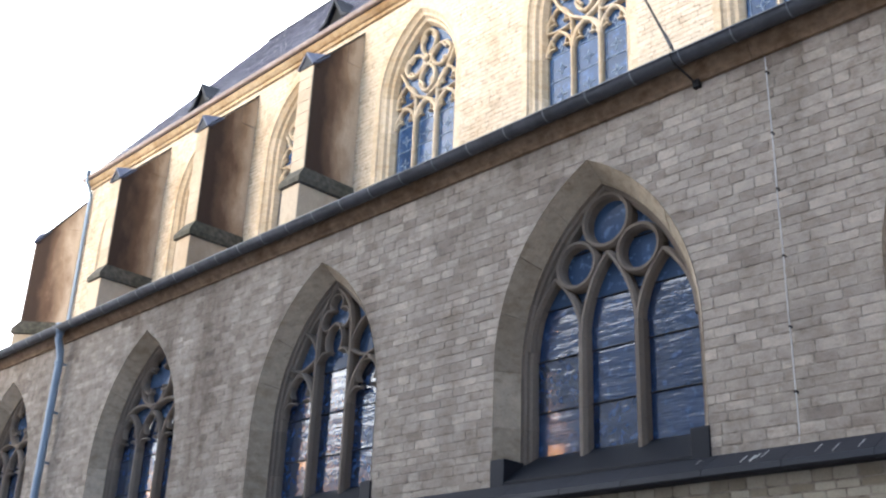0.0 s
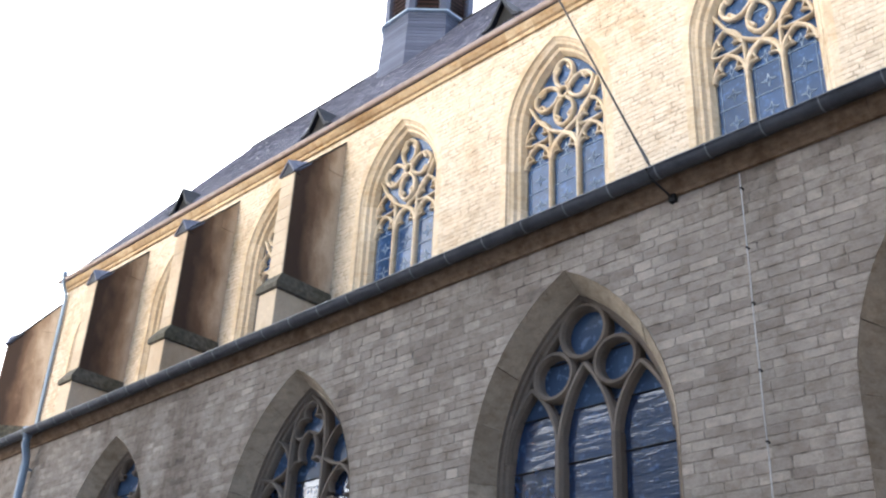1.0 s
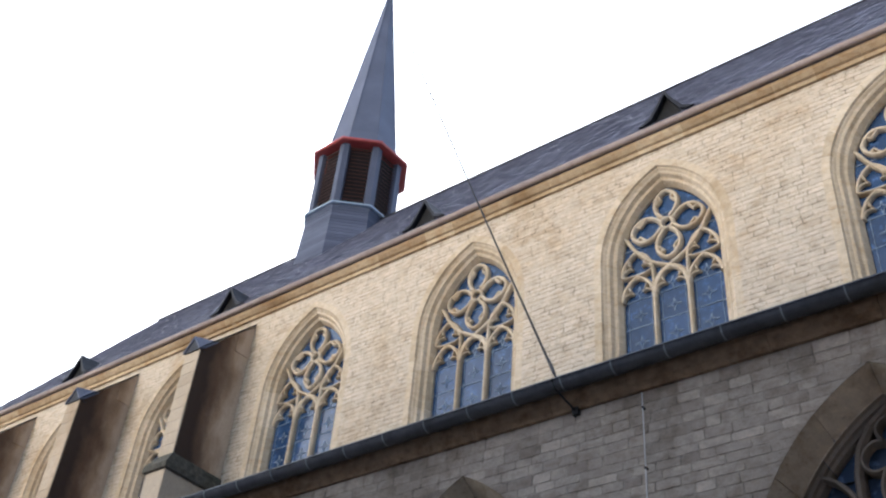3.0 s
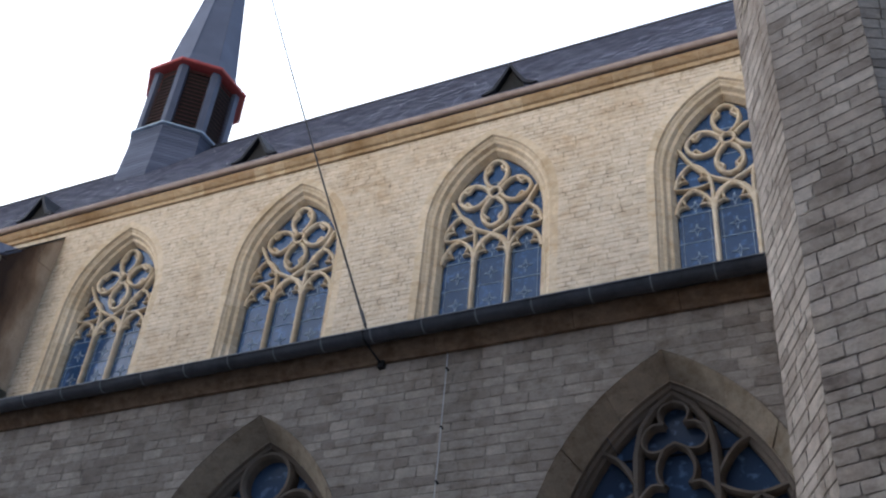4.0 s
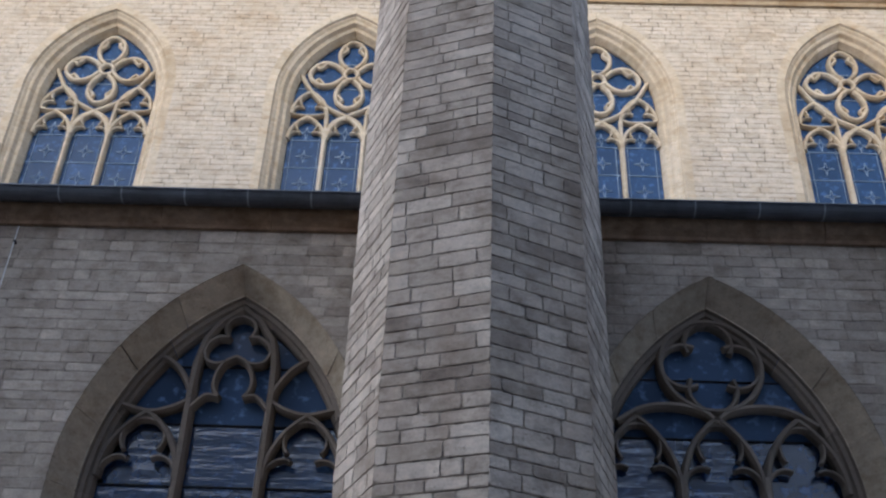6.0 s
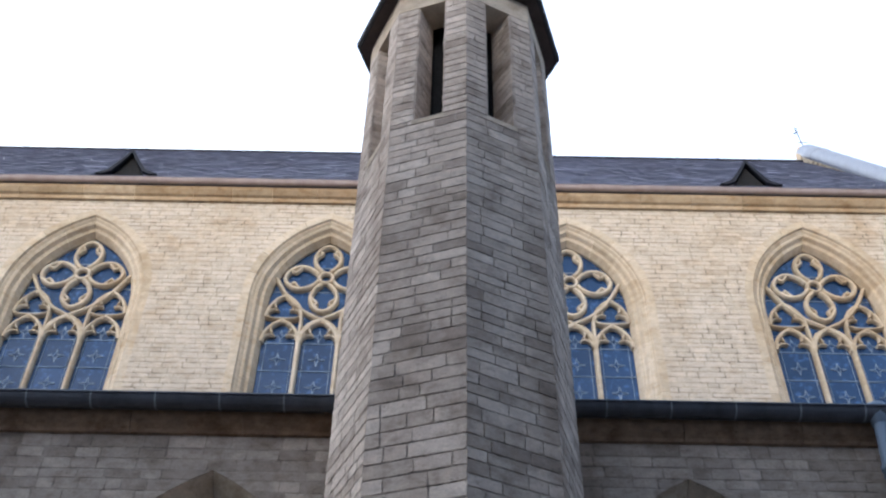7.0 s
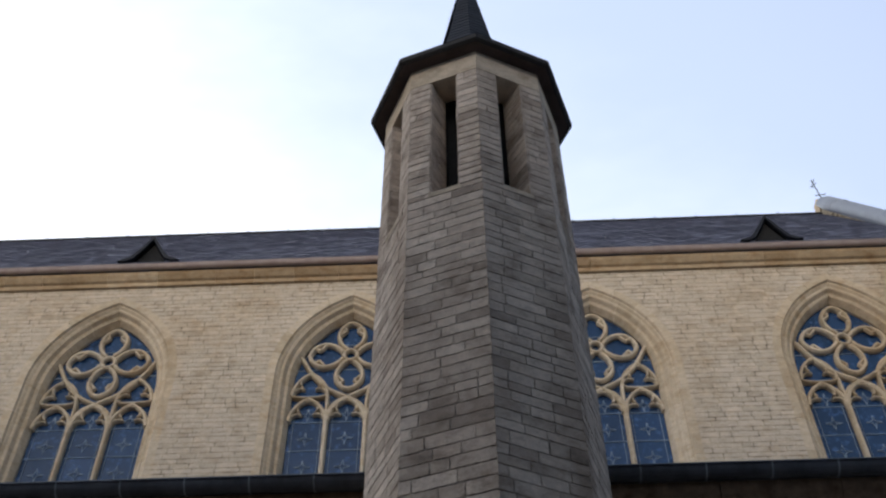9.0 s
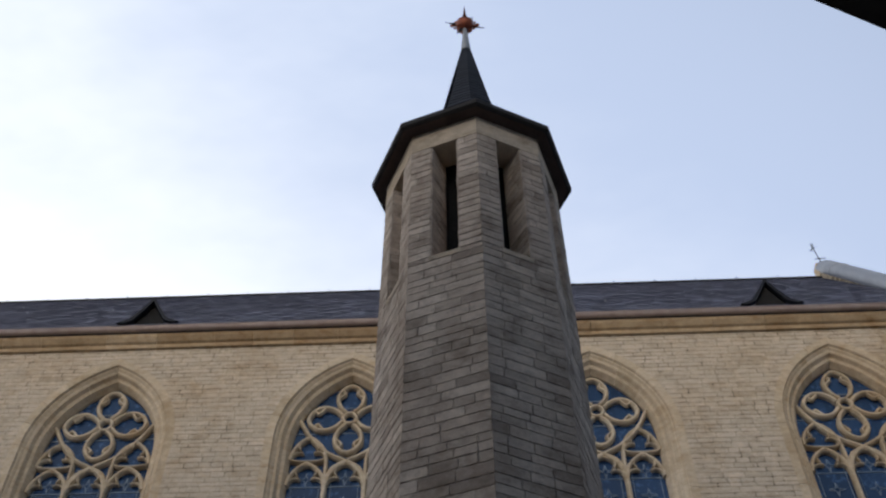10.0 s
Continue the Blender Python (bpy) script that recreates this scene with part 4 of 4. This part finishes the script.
# ---- roof dormers ----
def dormer(x):
    d_ = thing("roof_dormer", (x, 16.86, 20.95), "small triangular slate dormer with a dark opening", "dormer", "roof dormers")
    outer = [(-0.74, 0.02), (-0.46, 0.16), (-0.22, 0.53), (0.0, 0.93), (0.22, 0.53), (0.46, 0.16), (0.74, 0.02)]
    inner = [(-0.58, 0.0), (-0.38, 0.1), (-0.17, 0.46), (0.0, 0.80), (0.17, 0.46), (0.38, 0.1), (0.58, 0.0)]
    s_ = Shape().strips([[(u, y, z + k) for u, z in line] for line, y, k in ((inner, -0.02, 0), (inner, -0.1, 0), (outer, -0.1, 0), (outer, 0.75, 0.1))])
    part("dormer_roof", s_, SLATE_DARK, d_)
    # black sheet in place of the shaded hollow of the dormer
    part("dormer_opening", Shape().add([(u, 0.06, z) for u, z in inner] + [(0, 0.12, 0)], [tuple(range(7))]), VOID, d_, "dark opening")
    return d_


for x in (-30.7, -23.05, -15.2, -7.69, 7.25):
    dormer(x)


# ---- ridge turret ----
def ridge_turret():
    t = thing("ridge_turret", (-23.45, RIDGE_Y, 27.95), "blue-grey slated octagonal ridge turret with red eaves", "turret")
    turn = radians(-47 + 22.5)
    oc = lambda r, z, k=0.0: octagon(r, turn + k, z)
    # slated skirt in overlapping courses
    skirt = part("skirt", Shape().rings([oc(1.98, -4.2), oc(1.80, -0.6), oc(1.74, 0.0)]), SLATE_BLUE, t)
    s_ = Shape()
    for i in range(26):
        z = -4.0 + i * 0.155
        r0, r1 = 1.99 - 0.055 * (z + 4.0) / 1.0 * 1.05, 1.99 - 0.055 * (z + 0.155 + 4.0) * 1.05
        s_.rings([oc(r0 - 0.0, z), oc(r0 + 0.022, z), oc(r1 + 0.004, z + 0.155)], cap=False)
    part("slate_cladding", s_, SLATE_BLUE, skirt)["kind"] = "stuff"
    part("belfry_sill", Shape().rings([oc(1.78, -0.02), oc(1.9, 0.0), oc(1.9, 0.07), oc(1.76, 0.12)]), ZINC_BLUE, t)
    # black core painted as the shade behind the louvres
    part("belfry_shade_core", Shape().rings([oc(1.42, 0.05), oc(1.42, 3.25)]), VOID, t)
    for i in range(8):
        a = turn + i * math.pi / 4
        p = Vector((1.76 * math.sin(a), -1.76 * math.cos(a), 0))
        m = Matrix.Translation(p) @ Matrix.Rotation(a, 4, "Z")
        post = Shape().add([tuple(m @ Vector(q)) for q in ((-0.2, 0.07, 0.08), (0, -0.02, 0.08), (0.2, 0.07, 0.08), (0.18, 0.26, 0.08), (-0.18, 0.26, 0.08), (-0.2, 0.07, 3.2), (0, -0.02, 3.2), (0.2, 0.07, 3.2), (0.18, 0.26, 3.2), (-0.18, 0.26, 3.2))],
                           [(0, 1, 6, 5), (1, 2, 7, 6), (2, 3, 8, 7), (3, 4, 9, 8), (4, 0, 5, 9)])
        part("corner_post", post, SLATE_BLUE, t)
        b_ = a + math.pi / 8
        mm = Matrix.Rotation(b_, 4, "Z") @ Matrix.Translation((0, -1.48, 0))
        lou = Shape()
        for k in range(16):
            z = 0.15 + k * 0.19
            lou.add([tuple(mm @ Vector(q)) for q in ((-0.6, -0.07, z), (0.6, -0.07, z), (0.6, 0.06, z + 0.15), (-0.6, 0.06, z + 0.15), (-0.6, -0.07, z + 0.05), (0.6, -0.07, z + 0.05))], [(0, 1, 2, 3), (4, 5, 1, 0)])
        part("louvres", lou, LOUVRE, t, "dark reddish wooden louvres")
    part("eaves_board", Shape().rings([oc(1.68, 3.19), oc(1.98, 3.20), oc(2.03, 3.23), oc(2.02, 3.33), oc(1.86, 3.37)]), RED_PAINT, t, "red painted eaves board")
    spire = part("spire", Shape().rings([oc(1.92, 3.35), oc(1.56, 3.65), oc(1.40, 4.3), oc(0.09, 14.75)]), SLATE_BLUE, t, "slender blue-grey slated spire")
    for i in range(8):
        a = turn + i * math.pi / 4
        part("hip_roll", Shape().tube([(1.40 * math.sin(a), -1.40 * math.cos(a), 4.3), (0.1 * math.sin(a), -0.1 * math.cos(a), 14.75)], 0.022, 5), SLATE_BLUE, spire)
    part("tip", Shape().tube([(0, 0, 14.65), (0, 0, 15.6)], 0.04, 8), IRON, spire)
    return t


ridge_turret()

# ---- stair tower ----
TC, TR, TURN = Vector((0.123, 8.6, 0)), 1.2, radians(3.6)
tower = thing("stair_tower", (0, 0, 0), "octagonal grey tuff stair tower with belfry slits and slate spire", "tower")
oc = lambda r, z: octagon(r, TURN, z, TC.x, TC.y)
core = part("tower_core", Shape().rings([oc(TR - 0.014, 0), oc(TR - 0.014, 11.38)]), TOWER_MORTAR, tower)
# black core gives the slits their inner shade
part("slit_shade_core", Shape().rings([oc(0.64, 11.3), oc(0.64, 14.0)]), VOID, tower)
lintel = part("lintel_ring", Shape().rings([oc(TR + 0.005, 13.76), oc(TR + 0.005, 14.17), oc(0.8, 14.17), oc(0.8, 13.76), oc(TR + 0.005, 13.76)], cap=False), DRESSED, tower, "smooth grey stone lintel ring")
part("soffit", Shape().rings([oc(1.10, 14.175), oc(1.37, 14.165), oc(1.37, 14.20), oc(1.10, 14.21)]), SOFFIT, tower, "brown boarded soffit")
part("eaves_board", Shape().rings([oc(1.30, 14.20), oc(1.375, 14.16), oc(1.42, 14.19), oc(1.425, 14.28), oc(1.3, 14.36)]), DARK_WOOD, tower, "dark slate eaves edge")
prof = [(1.40, 14.3), (1.1, 14.55), (0.72, 15.15), (0.52, 15.75), (0.40, 16.35), (0.075, 18.45)]
spire_ = part("spire", Shape().rings([oc(r - 0.015, z) for r, z in prof]), SLATE_DARK, tower)
shingles = Shape()
for (r0, z0), (r1, z1) in zip(prof, prof[1:]):
    m_ = max(2, round((z1 - z0) / 0.12))
    for i in range(m_):
        ra, rb = r0 + (r1 - r0) * i / m_, r0 + (r1 - r0) * (i + 1) / m_
        za, zb = z0 + (z1 - z0) * i / m_, z0 + (z1 - z0) * (i + 1) / m_
        shingles.rings([oc(ra - 0.005, za), oc(ra + 0.018, za - 0.01), oc(rb + 0.002, zb)], cap=False)
ob = part("slate_cladding", shingles, SLATE_DARK, spire_)
ob["kind"] = "stuff"
part("lead_tip", Shape().rings([[(TC.x + r * math.cos(a), TC.y + r * math.sin(a), z) for a in [i * math.pi / 6 for i in range(12)]] for r, z in ((0.085, 18.42), (0.085, 18.5), (0.04, 19.2), (0.03, 19.3))]), ZINC_PALE, spire_, "pale lead tip", smooth=True)

for i in range(8):
    a0, a1 = TURN + i * math.pi / 4, TURN + (i + 1) * math.pi / 4
    p0 = Vector((TC.x + TR * math.sin(a0), TC.y - TR * math.cos(a0), 0))
    p1 = Vector((TC.x + TR * math.sin(a1), TC.y - TR * math.cos(a1), 0))
    ud, am = (p1 - p0).normalized(), (a0 + a1) / 2
    od = Vector((math.sin(am), -math.cos(am), 0))
    L = (p1 - p0).length
    # sloping sill of the slit
    q = lambda u, d_, z: tuple(p0 + ud * u - od * d_ + Vector((0, 0, z)))
    part("slit_sill", Shape().add([q(0.26, -0.012, 11.38), q(L - 0.26, -0.012, 11.38), q(L - 0.3, 0.42, 11.72), q(0.3, 0.42, 11.72), q(0.26, -0.012, 11.3), q(L - 0.26, -0.012, 11.3)], [(0, 1, 2, 3), (4, 5, 1, 0)]), DRESSED, tower)
    # corner pier between two slits
    pm = p0 - Vector((math.sin(a0), -math.cos(a0), 0)) * 0.5
    prev = a0 - math.pi / 8
    ul = Vector((math.cos(prev), math.sin(prev), 0))
    il = Vector((math.sin(prev), -math.cos(prev), 0))
    foot = [p0 + ud * 0.013, p0 + ud * 0.285, p0 + ud * 0.335 - od * 0.38, pm, p0 - ul * 0.335 - il * 0.38, p0 - ul * 0.285, p0 - ul * 0.013]
    inset = 0.012
    foot = [f - Vector((math.sin(a0), -math.cos(a0), 0)) * inset for f in foot]
    part("corner_pier", Shape().rings([[(f.x, f.y, z) for f in foot] for z in (11.34, 13.78)]), TOWER_MORTAR, tower)
    if i in (3, 4):
        continue
    rg = random.Random(40 + i)
    near = i in (0, 7)
    plan = course_plan(rg, -0.008, L + 0.008, 2.0, 11.38, course=(0.105, 0.165), length=(0.18, 0.5))
    lim = (6.3, 11.35)
    masonry("stonework", plan, p0, ud, od, TUFF_TOWER, tower, (lambda s_: lim[0] < s_[2] < lim[1]) if near else (lambda s_: False), rng=rg, proud=0.0055)
    for u0, u1 in ((-0.008, 0.28), (L - 0.28, L + 0.008)):
        masonry("pier_stonework", course_plan(rg, u0, u1, 11.38, 13.76, course=(0.11, 0.15), length=(0.15, 0.4)), p0, ud, od, TUFF_TOWER, tower, rng=rg, proud=0.007)
    for base, dirn, outn in ((p0 + ud * 0.285, (ud * 0.05 - od * 0.38).normalized(), (ud * 0.38 + od * 0.05).normalized()), (p1 - ud * 0.285, (-ud * 0.05 - od * 0.38).normalized(), (-ud * 0.38 + od * 0.05).normalized())):
        masonry("reveal_stonework", course_plan(rg, 0.0, 0.385, 11.38, 13.76, course=(0.11, 0.15), length=(0.2, 0.5)), base, dirn, outn, TUFF_TOWER, tower, rng=rg, proud=0.008)

# ---- spiked ball on the tower ----
star = thing("spiked_ball", (TC.x, TC.y, 19.45), "rusty copper ball with long and short spikes on the spire", "finial")
rows_ = [[(0.165 * math.sin(t) * math.cos(a), 0.165 * math.sin(t) * math.sin(a), 0.165 * math.cos(t)) for a in [i * math.pi / 10 for i in range(20)]] for t in [0.02 + i * (math.pi - 0.04) / 12 for i in range(13)]]
ball = part("ball", Shape().rings(rows_), COPPER, star, smooth=True)


def spike(direction, r0, length):
    d_ = Vector(direction).normalized()
    a_ = d_.orthogonal().normalized()
    b_ = d_.cross(a_)
    return Shape().rings([[d_ * t + (a_ * math.cos(k) + b_ * math.sin(k)) * r for k in [i * math.pi / 3 for i in range(6)]] for t, r in ((0.12, r0), (0.12 + length * 0.4, r0 * 0.5), (0.12 + length, 0.003))])


for ang in (66, 158, 246, 338):
    part("long_spike", spike((math.cos(radians(ang)), 0, math.sin(radians(ang))), 0.036, 0.26), IRON, ball, "dark iron spike")
part("long_spike", spike((0, -1, 0.1), 0.05, 0.24), COPPER, ball)
part("long_spike", spike((0, 1, -0.1), 0.036, 0.26), IRON, ball, "dark iron spike")
for i in range(20):
    a = radians(18 * i + 6)
    d_ = Vector((math.cos(a), 0.15 * math.sin(3 * a), math.sin(a)))
    part("short_spike", Shape().tube([d_ * 0.15, d_ * 0.245], 0.009, 5).rings([[d_ * 0.245 + Vector((math.cos(k), 0, math.sin(k))) * 0.024 + Vector((0, y, 0)) for k in [j * math.pi / 3 for j in range(6)]] for y in (-0.012, 0.012)]), COPPER, ball)

# ---- lightning conductor ----
cable = thing("lightning_cable", (-6.2, 9.72, 8.98), "black lightning conductor cable from spire to gutter", "cable")
top = Vector((-23.45 + 6.2, RIDGE_Y - 9.72, 42.55 - 8.98))
line = [top * t + Vector((0, 0, -0.2 * math.sin(math.pi * t) * (1 - t))) for t in [i / 24 for i in range(25)]]
part("wire", Shape().tube(line, 0.018, 6), CABLE_BLACK, cable)
part("turnbuckle", Shape().tube([top * 0.006, top * 0.016], 0.024, 8), IRON, cable)
part("anchor", Shape().tube([(0, -0.02, 0.05), (0.0, -0.14, -0.05), (0.02, -0.1, -0.16), (0.12, 0.14, -0.33), (0.12, 0.29, -0.34)], 0.014, 6).box((0.08, 0.2, -0.4), (0.17, 0.29, -0.3)), IRON, cable)
rod = thing("earth_rod", (-5.15, 9.95, 0), "pale thin earthing wire clipped to the aisle wall", "cable")
rr = random.Random(3)
part("wire", Shape().tube([(rr.uniform(-0.004, 0.004), 0.0, 8.62 - i * 0.35) for i in range(13)] + [(0, 0.0, 4.2), (0.01, -0.04, 4.08)], 0.008, 6), WIRE_PALE, rod)
for z in (8.4, 7.6, 6.9, 6.1, 5.3, 4.6):
    part("clip", Shape().box((-0.011, -0.013, z), (0.011, 0.05, z + 0.022)), IRON, rod)

# ---- the other side of the street, which the glass mirrors ----
house = thing("street_building", (0, -10, 0), "plain grey-blue office building across the street with window bands", "building")
hx0, hx1, htop = -28.0, 45.0, 18.9
hw = Shape()
z = 0.0
for k in range(6):
    hw.box((hx0, -12, z), (hx1, 0, z + 1.35))
    z += 3.4
hw.box((hx0, -12, 18.3), (hx1, 0, htop))
hw.box((hx0, -12, 0), (hx1, -0.7, htop - 0.02))
part("facade", hw, CONCRETE, house)
for hx, hz, hw_, hh in ((-26.6, 10.6, 0.5, 0.5), (-41.4, 11.9, 0.9, 0.5), (-43.4, 8.3, 0.9, 0.5), (-38.0, 9.4, 0.8, 0.4), (-57.0, 10.6, 1.2, 0.9), (-60.4, 8.4, 1.2, 0.8), (-54.6, 8.9, 1.0, 0.5), (-58.6, 12.4, 1.1, 0.5), (-40.9, 10.2, 0.7, 0.35)):
    part("lit_window", Shape().box((hx - hw_, -0.02, hz - hh / 2), (hx + hw_, 0.03, hz + hh / 2)), LIT, house, "warm lit window")
# made lower than the main block to let sky light onto the left aisle
part("low_wing", Shape().box((-75, -12, 0), (-28.05, 0.0, 14.4)), CONCRETE, house, "lower grey wing of the building")
for k in range(3):
    for i in range(19):
        part("pane", Shape().box((-29.5 - i * 2.4 - 0.95, -0.02, 1.4 + 3.6 * k), (-29.5 - i * 2.4 + 0.95, 0.02, 3.4 + 3.6 * k)), GLASS_FACADE, house)
# unseen block, added to cut sky light on the aisle's right end
part("sky_blocking_wing", Shape().box((8.5, 0.05, 0), (22, 16, 17)), CONCRETE, house, "unseen grey block added to hold back sky light")
pane_unit = Shape().box((-0.95, -0.25, -1.0), (0.95, -0.2, 1.0)).mesh("pane", GLASS_FACADE)
pier_unit = Shape().box((-0.2, -0.6, -1.02), (0.2, 0.0, 1.02)).mesh("pier", CONCRETE)
for k in range(5):
    for i in range(30):
        ob = part("pane", pane_unit, GLASS_FACADE, house)
        ob.location = (hx0 + 1.3 + i * 2.4, 0, 2.37 + 3.4 * k)
        ob = part("pier", pier_unit, CONCRETE, house)
        ob.location = (hx0 + 0.1 + i * 2.4, 0, 2.37 + 3.4 * k)

canopy = thing("street_canopy", (0, 0, 2.5), "dark timber canopy edge jutting over the street", "canopy")
e = Vector((0.91, 0.41, 0))
p = Vector((1.78, 2.34, 0)) * 0.18
q0, q1 = p - e * 1.2, p + e * 3
part("canopy_board", Shape().prism([(q0.x, q0.y), (q1.x, q1.y), (q1.x, -10.2), (q0.x, -10.2)], 2, 0.0, 0.045), DARK_WOOD, canopy)

# ---- masonry of the walls ----
rg = random.Random(11)
plan = course_plan(rg, -46, 14, 4.05, 8.66, [Arch(x, 1.6, 5.61, 1.3, 4.0) for x in AISLE_X], course=(0.10, 0.145), length=(0.18, 0.44))
masonry("stonework", plan, (0, AISLE_Y, 0), (1, 0, 0), (0, -1, 0), TUFF, wall_aisle, lambda s_: (-6.25 < s_[0] < -4.1 or -11.75 < s_[0] < -9.5) and s_[2] > 4.3, rng=rg)
plan = course_plan(rg, -46, 14, 2.2, 3.78, course=(0.085, 0.095), length=(0.2, 0.27))
masonry("brickwork", plan, (0, 9.82, 0), (1, 0, 0), (0, -1, 0), BRICK, wall_base, lambda s_: False, rng=rg, proud=0.01)
plan = course_plan(rg, EAST, WEST, 12.9, 20.0, [Arch(x, 1.7, 17.16, 1.05, 13.8) for x in CHOIR_X + NAVE_X], course=(0.10, 0.16), length=(0.2, 0.55), joint=0.014)
masonry("stonework", plan, (0, NAVE_Y, 0), (1, 0, 0), (0, -1, 0), LIME, wall_nave, lambda s_: (-6.4 < s_[0] < -4.4 or -11.6 < s_[0] < -9.8) and s_[2] > 14.8, rng=rg, proud=0.0055)
